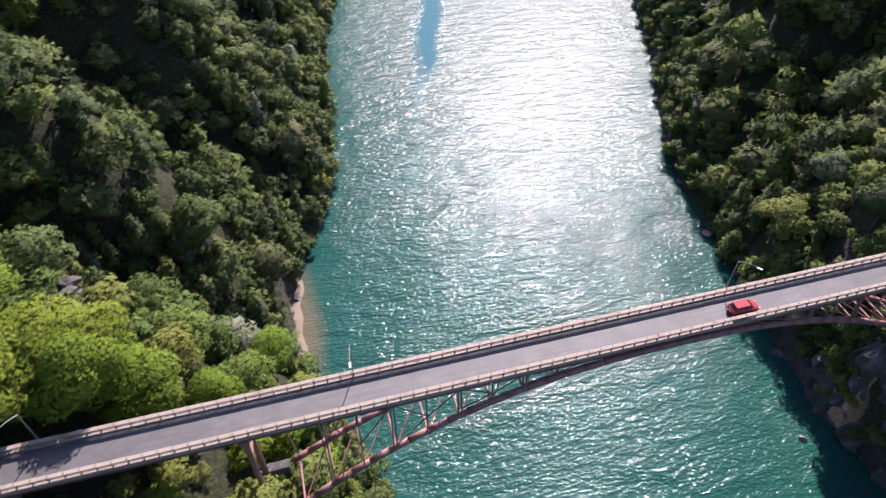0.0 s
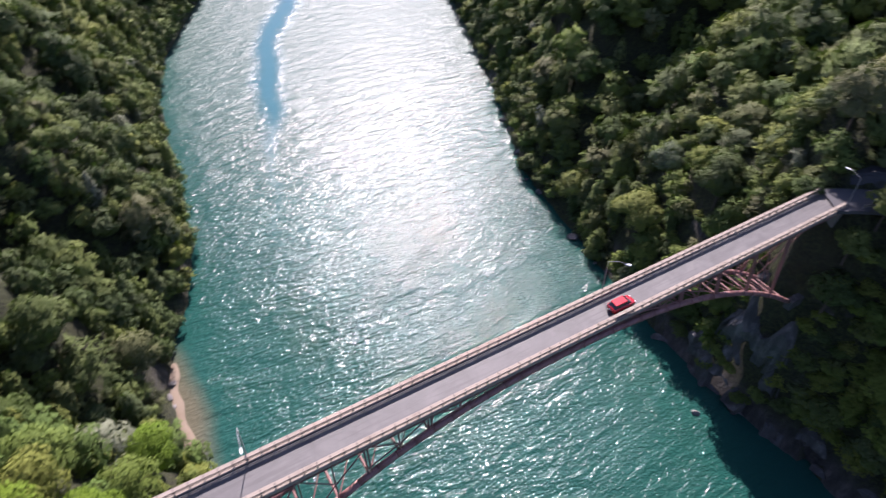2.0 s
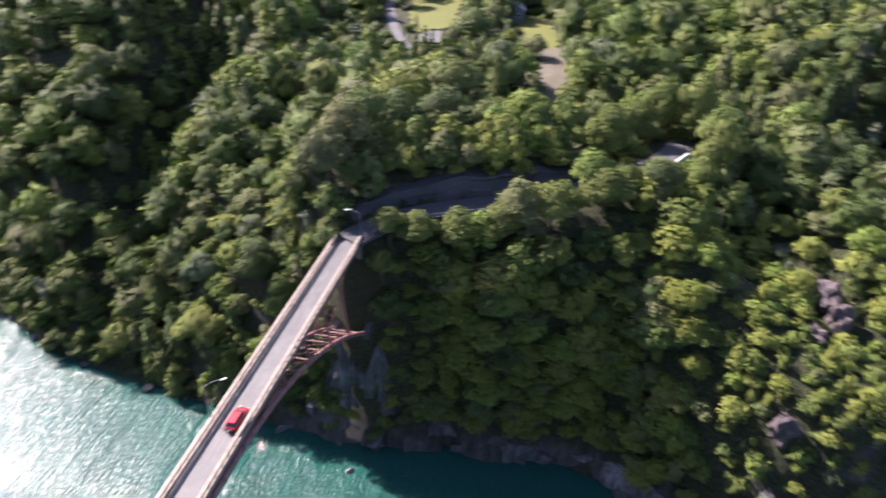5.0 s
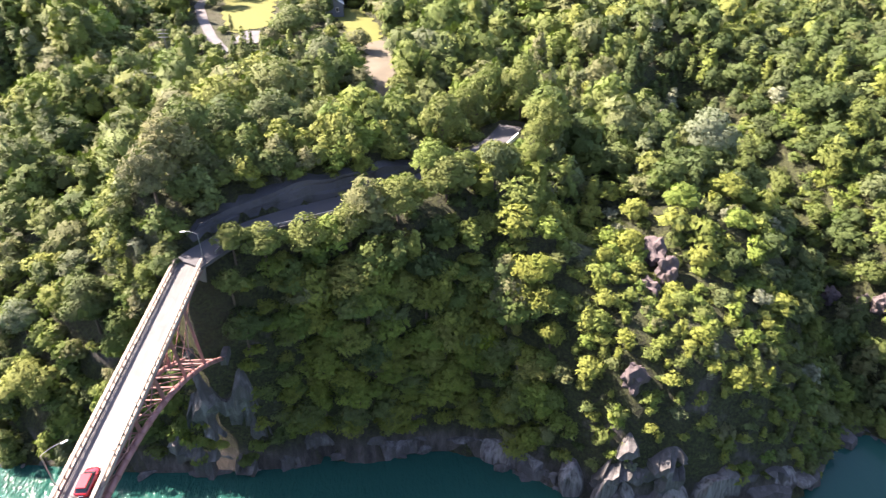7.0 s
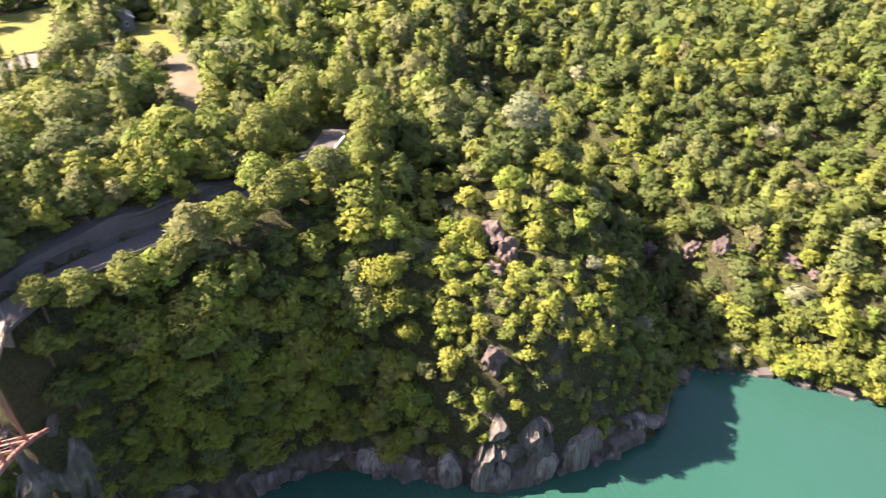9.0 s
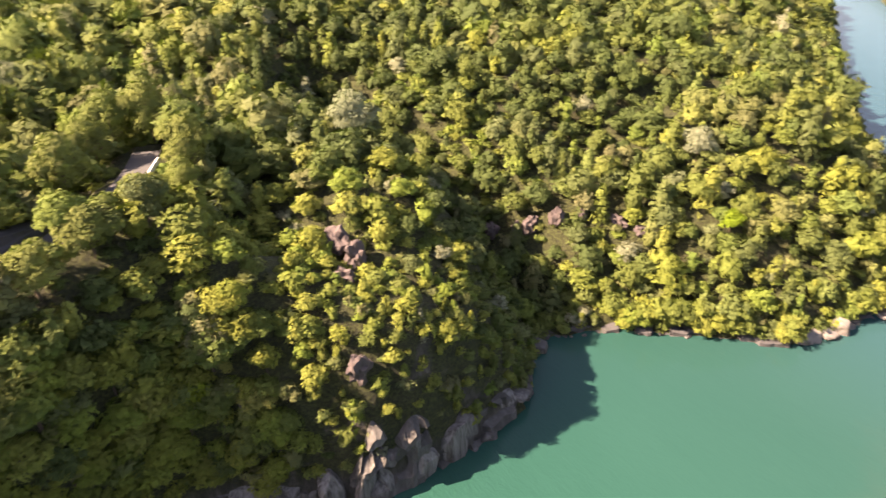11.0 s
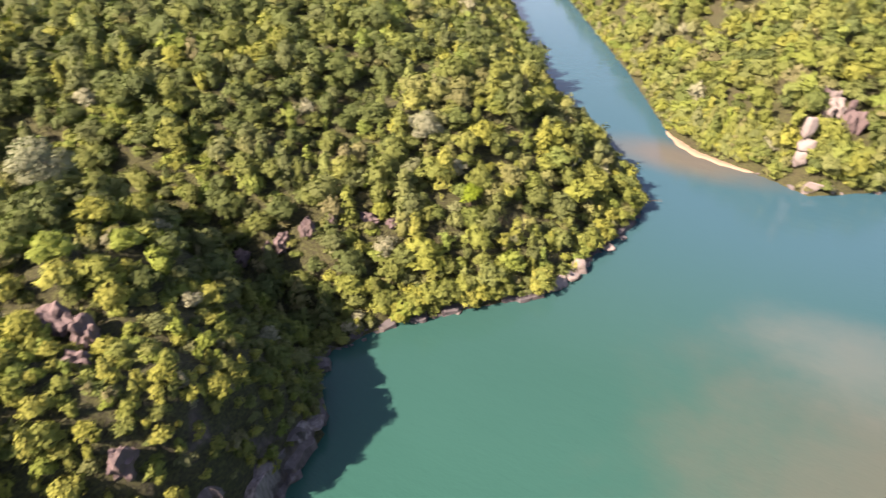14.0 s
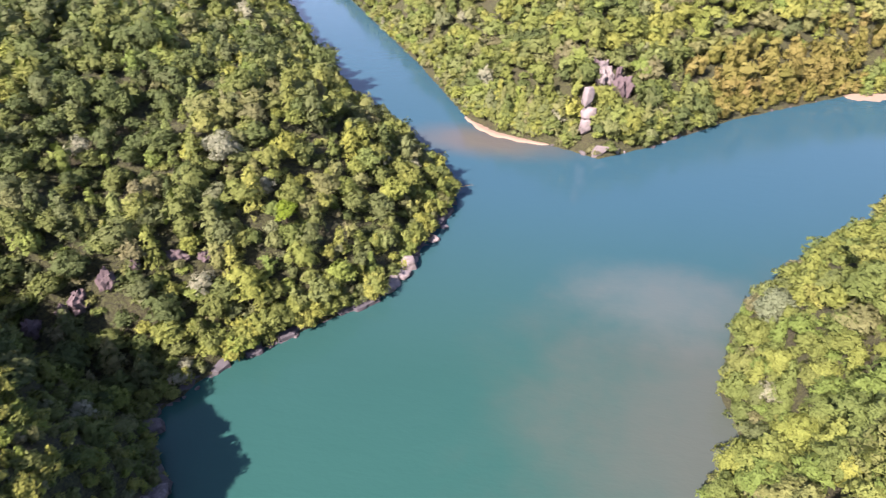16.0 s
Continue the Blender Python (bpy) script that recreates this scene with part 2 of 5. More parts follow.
HILL_SIDE = ROAD_EAST[:7] + HILL_RIM[1:]


def soft_step(v, lo, hi):
    u = np.clip((v - lo) / (hi - lo), 0, 1)
    return u * u * (3 - 2 * u)


def land(px, py):
    """Height of the ground, and the distance from the shore (below 0 in the water)."""
    w, e, s = inside(px, py, WEST_POLY), inside(px, py, EAST_POLY), inside(px, py, SOUTH_POLY)
    d = np.minimum(np.minimum(along(px, py, WEST), along(px, py, EAST)), along(px, py, SOUTH))
    dry = w | e | s
    # east: a cliff under the bridge and at the headland, gentler to the south
    top = 46 + 38 * bell(px, py, 190, 185, 80) - 10 * bell(px, py, 105, -60, 30) + 10 * bell(px, py, 130, -70, 20) + 8 * bell(px, py, 330, -160, 130)
    run = 42 - 31 * bell(px, py, 98, 25, 48) - 34 * bell(px, py, 88, -54, 38) - 14 * bell(px, py, 110, 110, 70) - 4 * bell(px, py, 102, 66, 18) - 8 * bell(px, py, 98, 4, 28)
    run = np.maximum(run, 4)
    he = top * (1 - np.exp(-d / run)) + 0.03 * d
    # west
    top = 62 + 20 * bell(px, py, -90, 150, 90) - 14 * bell(px, py, -60, -150, 90)
    run = 36 - 11 * bell(px, py, -5, 42, 40) + 6 * bell(px, py, -40, -130, 60)
    hw = top * (1 - np.exp(-d / run)) + 0.05 * d
    # south
    hs = 52 * (1 - np.exp(-d / 60)) + 0.10 * d
    h = np.where(w, hw, np.where(e, he, hs))
    grow = 1 - np.exp(-d / 25)
    h = h + grow * (5.0 * waves(px, py, 95, 1) + 2.5 * waves(px, py, 38, 2)) + (1 - np.exp(-d / 5)) * 0.8 * waves(px, py, 13, 3)
    ravine = np.exp(-((along(px, py, [(-8, 128), (-40, 140), (-95, 150)]) / 13) ** 2))
    h = h - np.where(w, 30 * ravine * grow, 0)
    ravine = 1.9 * np.exp(-((along(px, py, [(-12, 86), (-34, 93), (-70, 100)]) / 10) ** 2)) + np.exp(-((along(px, py, [(10, 176), (-20, 186), (-60, 190)]) / 12) ** 2))
    h = h - np.where(w, 16 * ravine * grow, 0)
    ravine = np.exp(-((along(px, py, [(104, 100), (135, 118), (190, 125)]) / 14) ** 2))
    h = h - np.where(e, 25 * ravine * grow, 0)
    ravine = np.exp(-((along(px, py, [(95, -98), (125, -103), (160, -95), (200, -88)]) / 13) ** 2))
    h = h - np.where(e, 20 * ravine * grow, 0)
    h = h + np.where(e, 9 * bell(px, py, 140, 36, 24) + grow * (14 * bell(px, py, 115, -15, 16) + 15 * bell(px, py, 111, -21, 14) + 13 * bell(px, py, 108, 66, 15)), 0)
    # the level of the fields and the benches of the roads
    flat = np.clip(1.5 - np.hypot((px - 255) / 75, (py - 45) / 60), 0, 1)
    flat = flat * flat * (3 - 2 * flat)
    h = np.where(e, h * (1 - flat) + ROAD_Z * flat, h)
    for line, half in ((ROAD_EAST, 4.0), (ROAD_WEST, 4.0)):
        k = np.clip((along(px, py, line) - half) / (6.0 + np.where(px > 60, 13 * np.clip((14 - py) / 10, 0, 1), 0)), 0, 1)
        k = k * k * (3 - 2 * k)
        h = np.where(dry & (d > 2), h * k + (ROAD_Z - 0.4) * (1 - k), h)
    # the hill stands over the road, cut back steeply beside it
    dist = along(px, py, ROAD_EAST)
    k = soft_step(dist, 16, 30)
    k = (1 - k) * soft_step(d, 4, 12) * soft_step(py, -6, 14) * soft_step(along(px, py, HILL_RIM), 0, 10)
    bank = ROAD_Z - 0.4 + 5.4 * soft_step(dist, 4.8, 6.6) + 4 * soft_step(dist, 6, 22)
    h = np.where(e & inside(px, py, HILL_SIDE), h * (1 - k) + bank * k, h)
    # under the deck the ground stays below it
    under = (px > -38) & (px < 97) & (np.abs(py - 42) < 16)
    roof = np.where(px > 90, 36 + (px - 90) * 1.6, 42) + np.maximum(0, np.abs(py - 42) - 5) * 2.2
    h = np.where(under, np.minimum(h, roof), h)
    h = np.where(dry, np.maximum(h, 0.25 + 0.0 * h), -0.6 - np.minimum(d, 12) * 0.5)
    return h, np.where(dry, d, -d)


def part(name, bm, material, parent=None, label="", smooth=False):
    """Links a bmesh as one mesh object under a thing or a part."""
    me = bpy.data.meshes.new(name)
    bm.to_mesh(me)
    bm.free()
    for m in material if isinstance(material, (list, tuple)) else [material]:
        me.materials.append(m)
    if smooth:
        me.shade_smooth()
    ob = new(name, me)
    ob.parent = parent
    if label:
        ob["label"] = label
    return ob


def from_arrays(name, co, quads, material, tint=None, normal=None):
    """A mesh from arrays of corners and of faces with as many corners each."""
    me = bpy.data.meshes.new(name)
    me.vertices.add(len(co))
    me.vertices.foreach_set("co", np.ascontiguousarray(co, np.float32).ravel())
    me.loops.add(quads.size)
    me.loops.foreach_set("vertex_index", np.ascontiguousarray(quads, np.int32).ravel())
    me.polygons.add(len(quads))
    me.polygons.foreach_set("loop_start", np.arange(0, quads.size, quads.shape[1], dtype=np.int32))
    if tint is not None:
        me.attributes.new("tint", "FLOAT", "POINT").data.foreach_set("value", np.ascontiguousarray(tint, np.float32))
    me.update(calc_edges=True)
    if normal is not None:
        me.attributes.new("custom_normal", "FLOAT_VECTOR", "POINT").data.foreach_set("vector", np.ascontiguousarray(normal, np.float32).ravel())
        me.update()
    for m in material if isinstance(material, (list, tuple)) else [material]:
        me.materials.append(m)
    return me


# ---- ground: one sheet, fine where the walk sees it ----
def steps(lo, hi, fine, far):
    mid = np.arange(lo, hi + 0.1, fine)
    out = np.geomspace(fine * 2, far - max(abs(lo), abs(hi)), 16)
    return np.concatenate([(lo - out)[::-1], mid, hi + out])


gx, gy = steps(-130, 340, 2.8, 2400), steps(-520, 380, 2.8, 2450)
GX, GY = np.meshgrid(gx, gy)
GZ, GD = land(GX, GY)
co = np.stack([GX, GY, GZ], -1)
rock_face = np.clip((GD - 0.5) / 2, 0, 1) * np.exp(-np.maximum(GD, 0) / 22)
co[..., 0] += rock_face * 1.1 * waves(GZ * 2.1 + GX, GY, 9, 5)
co[..., 1] += rock_face * 1.1 * waves(GX, GZ * 2.3 + GY, 8, 6)
ny, nx = GX.shape
idx = np.arange(ny * nx).reshape(ny, nx)
quads = np.stack([idx[:-1, :-1], idx[:-1, 1:], idx[1:, 1:], idx[1:, :-1]], -1).reshape(-1, 4)
ground = new("ground", from_arrays("ground", co.reshape(-1, 3), quads, FLOOR))
tagged(ground, "wooded river gorge slopes with leaf litter and rock", "ground", kind="structure")

# ---- water ----
_n = Nodes("turbid_river_water")
_p = _n.pos()
_sep = _n.add("ShaderNodeSeparateXYZ", Vector=_p)
_X, _Y = _sep.outputs["X"], _sep.outputs["Y"]
_cloud = _n.noise(_p, 0.012, 5, 0.6, 0.8)
_c = _n.mix(_cloud, (0.008, 0.049, 0.039), (0.013, 0.062, 0.052))
_c = _n.mix(_n.step(_Y, -40.0, -170.0), _c, _n.mix(_cloud, (0.011, 0.048, 0.044), (0.017, 0.058, 0.055)))


def blot(x, y, rx, ry, soft=0.35, wob=0.5):
    """A soft patch in the water with an uneven rim."""
    dx = _n.math("DIVIDE", _n.math("SUBTRACT", _X, x), rx)
    dy = _n.math("DIVIDE", _n.math("SUBTRACT", _Y, y), ry)
    r = _n.math("SQRT", _n.math("ADD", _n.math("MULTIPLY", dx, dx), _n.math("MULTIPLY", dy, dy)))
    r = _n.math("ADD", r, _n.math("MULTIPLY", _n.math("SUBTRACT", _n.noise(_p, 0.045, 5, 0.6), 0.5), wob))
    return _n.math("SUBTRACT", 1.0, _n.step(r, 1.0 - soft, 1.0 + soft))


# far reach bluer: sky reflection put into the base colour
_c = _n.mix(_n.math("MULTIPLY", _n.step(_Y, -120.0, -230.0), 0.7), _c, (0.018, 0.059, 0.090))
# silt drifting off the western bank, and shallows over sand at the two beaches
_c = _n.mix(_n.math("MULTIPLY", blot(-30, -112, 34, 42, 0.9, 1.6), 0.54), _c, (0.070, 0.064, 0.054))
_c = _n.mix(_n.math("MULTIPLY", blot(-20, -160, 20, 14, 0.9, 1.4), 0.35), _c, (0.078, 0.096, 0.093))
_c = _n.mix(_n.math("MULTIPLY", blot(40, -256, 30, 12, 0.8, 0.8), 0.48), _c, (0.108, 0.072, 0.036))
_c = _n.mix(_n.math("MULTIPLY", blot(-8, 97, 5.5, 22, 0.5, 0.6), 0.65), _c, (0.132, 0.099, 0.060))
# wind ripples, left out in a calm lane that winds down the reach
_mid = _n.math("ADD", _n.math("ADD", -11.7, _n.math("MULTIPLY", _Y, 0.30)), _n.math("MULTIPLY", _n.math("MAXIMUM", _n.math("SUBTRACT", _Y, 255.0), 0.0), 0.30))
_lane = _n.math("SUBTRACT", _X, _mid)
_lane = _n.math("ABSOLUTE", _n.math("ADD", _lane, _n.math("MULTIPLY", _n.math("SUBTRACT", _n.noise(_p, 0.03, 4), 0.5), 14.0)))
_lane = _n.math("ADD", _lane, _n.math("MULTIPLY", _n.math("SUBTRACT", 1.0, _n.step(_Y, 170.0, 225.0)), 7.0))
_calm = _n.math("SUBTRACT", 1.0, _n.step(_lane, 0.5, 10.0))
_wind = _n.math("MULTIPLY", _n.math("ADD", 0.10, _n.math("MULTIPLY", _n.step(_Y, -90.0, 30.0), 0.90)),
                 _n.math("SUBTRACT", 1.0, _n.math("MULTIPLY", _calm, 0.80)))
_lee = _n.math("SUBTRACT", _X, _n.math("SUBTRACT", _n.math("MULTIPLY", _Y, 0.21), 29.0))
_lee = _n.math("ADD", _lee, _n.math("MULTIPLY", _n.math("SUBTRACT", _n.noise(_p, 0.05, 4), 0.5), 22.0))
_wind = _n.math("MULTIPLY", _wind, _n.math("ADD", 0.6, _n.math("MULTIPLY", _n.step(_lee, -4.0, 16.0), 0.4)))
_w1 = _n.noise(_n.pos((0.7, 1.35, 1), 8), 1.05, 1, 0.5, 0.3)
_w0 = _n.noise(_n.pos((0.5, 1.3, 1), 5), 0.24, 2, 0.5, 0.4)
_w2 = _n.noise(_n.pos((0.8, 1.25, 1), -6), 2.1, 2, 0.5, 0.3)
_h = _n.math("ADD", _n.math("ADD", _n.math("MULTIPLY", _w1, 0.72), _n.math("MULTIPLY", _w0, 1.7)), _n.math("MULTIPLY", _w2, 0.32))
_h = _n.math("MULTIPLY", _n.math("SUBTRACT", _h, 1.37), _wind)
# blue of the reflected sky painted into the calm lane's base colour
_c = _n.mix(_n.math("MULTIPLY", _calm, _n.step(_Y, 110.0, 190.0)), _c, (0.026, 0.105, 0.130))
_n.set(Base_Color=_c, Roughness=_n.math("ADD", 0.035, _n.math("MULTIPLY", _wind, _n.math("ADD", 0.05, _n.math("MULTIPLY", _n.step(_Y, 90.0, 290.0), 0.34)))), IOR=1.33)
_n.bsdf.inputs["Specular IOR Level"].default_value = 0.3
_n.bump(_h, 1.0, 0.37)
WATER = _n.m
bm = bmesh.new()
bmesh.ops.create_grid(bm, x_segments=8, y_segments=8, size=2450)
river = part("water", bm, WATER)
tagged(river, "turquoise silty river with wind ripples", "river", kind="structure")


# ---- trees ----
def clumps(rng, centre, radius, n, leaf, squash=0.85, up=0.25):
    """n folded leaf clumps over a lobe; corners (n, 3, 6)."""
    d = rng.normal(size=(n, 3))
    d[:, 2] = np.abs(d[:, 2]) * 0.9 + d[:, 2] * 0.25 + up * 0.3
    d /= np.linalg.norm(d, axis=1, keepdims=True)
    at = centre + d * radius * rng.uniform(0.72, 1.08, (n, 1)) * np.array([1, 1, squash])
    return leaves_at(rng, at, d, leaf)


def leaves_at(rng, at, out, leaf, tilt=0.5):
    n = len(at)
    nrm = out + rng.normal(size=(n, 3)) * tilt + np.array([0, 0, 0.35])
    nrm /= np.linalg.norm(nrm, axis=1, keepdims=True)
    t = np.cross(nrm, rng.normal(size=(n, 3)))
    t /= np.linalg.norm(t, axis=1, keepdims=True)
    b = np.cross(nrm, t)
    s = leaf * rng.uniform(0.6, 1.25, (n, 1))
    q = np.stack([at - t * s - b * s * 0.35, at + t * s * 0.95 - b * s * 0.25 - nrm * s * 0.2, at + b * s * 0.85 - nrm * s * 0.15], 1)
    face = np.cross(q[:, 1] - q[:, 0], q[:, 2] - q[:, 0])
    face /= np.linalg.norm(face, axis=1, keepdims=True)
    turn = (face * out).sum(1) < 0
    q[turn] = q[turn][:, ::-1]
    face[turn] *= -1
    soft = 0.55 * out + 0.45 * face
    return np.concatenate([q, np.repeat(soft[:, None, :], 3, 1)], -1)


def ball(centre, r, squash, seg=5, rings=3):
    """A low dark core that closes the crown; corners (n, 3, 6)."""
    out = []
    for i in range(rings):
        a, b = (-0.5 + i / rings) * math.pi, (-0.5 + (i + 1) / rings) * math.pi
        for j in range(seg):
            u, v = 2 * math.pi * j / seg, 2 * math.pi * (j + 1) / seg
            out.append([(centre[0] + r * math.cos(p) * math.cos(q), centre[1] + r * math.cos(p) * math.sin(q), centre[2] + r * squash * math.sin(p),
                         math.cos(p) * math.cos(q), math.cos(p) * math.sin(q), math.sin(p))
                        for p, q in ((a, u), (a, v), (b, v))])
            out.append([(centre[0] + r * math.cos(p) * math.cos(q), centre[1] + r * math.cos(p) * math.sin(q), centre[2] + r * squash * math.sin(p),
                         math.cos(p) * math.cos(q), math.cos(p) * math.sin(q), math.sin(p))
                        for p, q in ((a, u), (b, v), (b, u))])
    return np.array(out)


def crown(seed, kind, n, leaf):
    """Corners and soft normals of a crown about 1 in radius, foot of the tree at 0."""
    rng = np.random.default_rng(seed)
    out = []
    if kind == "round":
        k = int(rng.integers(6, 10))
        cs = [(0, 0, 1.45, 0.62)]
        for i in range(k):
            a = 2 * math.pi * i / k + rng.uniform(-0.4, 0.4)
            rr = rng.uniform(0.42, 0.72)
            cs.append((rr * math.cos(a), rr * math.sin(a), rng.uniform(0.75, 1.35), rng.uniform(0.36, 0.56)))
        for x, y, z, r in cs:
            m = max(4, int(n * r * r / sum(c[3] ** 2 for c in cs)))
            out.append(clumps(rng, np.array((x, y, z)), r, m, leaf))
        out.append(ball((0, 0, 1.0), 0.66, 0.85))
    elif kind == "spire":
        m = n
        z = rng.uniform(0.35, 2.75, m) ** 1.0
        layer = np.round(z / 0.3) * 0.3
        rad = 1.0 * (1 - layer / 3.1) ** 0.8 * rng.uniform(0.55, 1.1, m) + 0.03
        a = rng.uniform(0, 2 * math.pi, m)
        at = np.stack([rad * np.cos(a), rad * np.sin(a), layer + rng.uniform(-0.08, 0.10, m) - rad * 0.25], -1)
        o = np.stack([np.cos(a), np.sin(a), np.full(m, 0.5)], -1)
        out.append(leaves_at(rng, at, o, leaf * 0.95, 0.5))
        out.append(ball((0, 0, 0.95), 0.42, 1.5))
    elif kind == "feather":
        k = 11
        for i in range(k):
            a, lean = rng.uniform(0, 2 * math.pi), rng.uniform(0.2, 0.9)
            m = n // k
            u = rng.uniform(0.3, 1, m)
            at = np.stack([lean * u ** 2 * math.cos(a), lean * u ** 2 * math.sin(a), 2.1 * u - 0.55 * lean * u ** 4], -1) + rng.normal(size=(m, 3)) * 0.13
            out.append(leaves_at(rng, at, np.tile((math.cos(a), math.sin(a), 0.6), (m, 1)), leaf * 0.85, 0.6))
        out.append(ball((0, 0, 0.8), 0.5, 1.1))
    elif kind == "bush":
        for i in range(5):
            a = 2 * math.pi * i / 5 + rng.uniform(-0.5, 0.5)
            c = np.array((0.5 * math.cos(a), 0.5 * math.sin(a), rng.uniform(0.3, 0.6)))
            out.append(clumps(rng, c, rng.uniform(0.4, 0.6), n // 5, leaf, 0.8))
        out.append(ball((0, 0, 0.3), 0.6, 0.8))
    q = np.concatenate(out)
    whole = q[..., :3] - np.array((0, 0, {"round": 0.8, "spire": 0.7, "feather": 0.6, "bush": 0.2}[kind]))
    nrm = q[..., 3:] + 0.45 * whole / np.linalg.norm(whole, axis=-1, keepdims=True)
    q[..., 3:] = nrm / np.linalg.norm(nrm, axis=-1, keepdims=True)
    return q


KINDS = ["round", "round", "round", "spire", "round", "feather", "bush", "round"]
FAR = {q: [crown(40 + i + q, k, q, {260: 0.222, 190: 0.265, 125: 0.33, 55: 0.40}[q]) for i, k in enumerate(KINDS)] for q in (260, 190, 125, 55)}


# single large trees: x, y, radius, sort, tone
HEROES = [(-33, 57, 8.0, 0, "b"), (-25, 52, 6.0, 1, "b"), (-41, 80, 5.5, 0, ""), (-30, 84, 5, 2, ""), (-11, 104, 5.5, 4, ""), (-22, 103, 6, 0, ""),
          (-22, 66, 5, 7, ""), (-12, 73, 5, 2, "b"), (104, 83, 6.5, 4, ""), (113, 86, 4.5, 7, "p"), (164, 36, 10, 0, ""), (155, 48, 8.5, 1, ""),
          (155, -75, 7, 2, "p"), (170, -38, 5.5, 7, ""), (174, -8, 7, 1, ""), (123, -2, 5, 4, ""), (126, -15, 5, 2, ""), (102.0, -11.6, 3.2, 0, "b"),
          (193, 27, 7, 0, ""), (84, -151, 3.2, 2, "b"), (104, -160, 5, 7, "p"), (-43, -145, 5, 1, "p"), (-44, 64, 7, 2, "b"), (-38, 51, 6.0, 4, "B"), (-29, 51, 5.2, 2, "B"), (-46, 51, 6, 7, "H"), (-33, 54, 6, 1, "B"), (235, 42, 6.5, 1, ""), (-35, 56, 5.0, 4, "b"), (-29.4, 60, 4.6, 7, "b"), (-24, 53, 4.4, 2, "y"), (-22.5, 60, 4.6, 0, "y"), (-18, 55.5, 4.2, 1, "b"), (-14, 61, 4.4, 4, "y"), (-14, 47.8, 3.2, 0, "b"), (-5, 49, 3.6, 2, "b"), (-10, 51.5, 3.4, 4, "b"), (-20, 48.5, 3.2, 1, "b"), (-41, 47.6, 2.6, 6, ""), (-36, 47.4, 2.4, 6, "b"), (-31, 47.5, 2.5, 6, ""), (-26, 47.3, 2.4, 6, "b"), (-16, 36.5, 3.8, 0, "b"), (-6, 36, 3.4, 1, "b"), (-22, 35.5, 4.2, 2, "b"), (-1, 37, 2.6, 6, "b"), (97.8, 51.5, 4.2, 0, "n"), (99.5, 56.5, 4.8, 4, "n"), (97, 62.5, 4.4, 2, "n"), (96.6, 48.6, 2.6, 6, "n"), (97.2, 45.5, 2.2, 6, "n"), (94.7, 48.5, 2.6, 6, "n"), (95.3, 43.2, 2.6, 6, "n"), (95.6, 46.0, 2.4, 6, "n"), (94.4, 39.0, 2.8, 6, "n"), (94.9, 36.0, 2.6, 6, "n"), (103, 60, 5, 2, "H"), (107, 67, 5.5, 4, "H"),
          (103, 30, 4.4, 4, "T"), (106.5, 22.5, 4.6, 0, "T"), (109.5, 15, 4.8, 2, "T"), (101, 35, 3.6, 1, "T"), (113, 5.5, 5.0, 7, "T"), (116.2, 3.8, 4.0, 0, "T"), (119.5, -4.5, 5.4, 4, "T"), (126, -8.8, 3.9, 2, "T"), (128, -15.5, 5.3, 1, "T"), (135, -15.5, 2.8, 0, "T"), (137, -25.5, 4.2, 2, "T"), (160, -26, 5.5, 0, "t"), (162, -18, 5.5, 4, "t"),
          (145, -30, 5.5, 7, "t"), (108, 49, 5, 2, "H"), (115, 48, 5.5, 1, "H"), (123, 46, 6, 0, "H"), (130, 40, 6, 2, "H"), (136, 32, 6.5, 4, "H"), (142, 23, 6, 1, "H"), (146, 13, 6, 0, "H"), (150, 3, 5.5, 7, "H"), (142, -5, 5.5, 0, "t"), (155, -12, 5, 7, "t")]
CLEAR = [(143.5, -20, 4.5), (138.5, -19.5, 3.5), (114, -115, 2.6), (118.5, -110, 2.6), (122.5, -106.5, 2.2), (103, -128, 2.6), (109.5, -49.5, 3), (106, -44.5, 2.5), (-39, 80.5, 4.5), (2.2, -258.5, 4.2), (3, -253, 4.5), (-6, -275, 9), (-5, -250, 3), (114.5, -53, 4), (120, -51, 4), (89, -39, 3), (130, -105, 4), (119, -110, 4), (239, 59, 9), (194, 72, 2)]


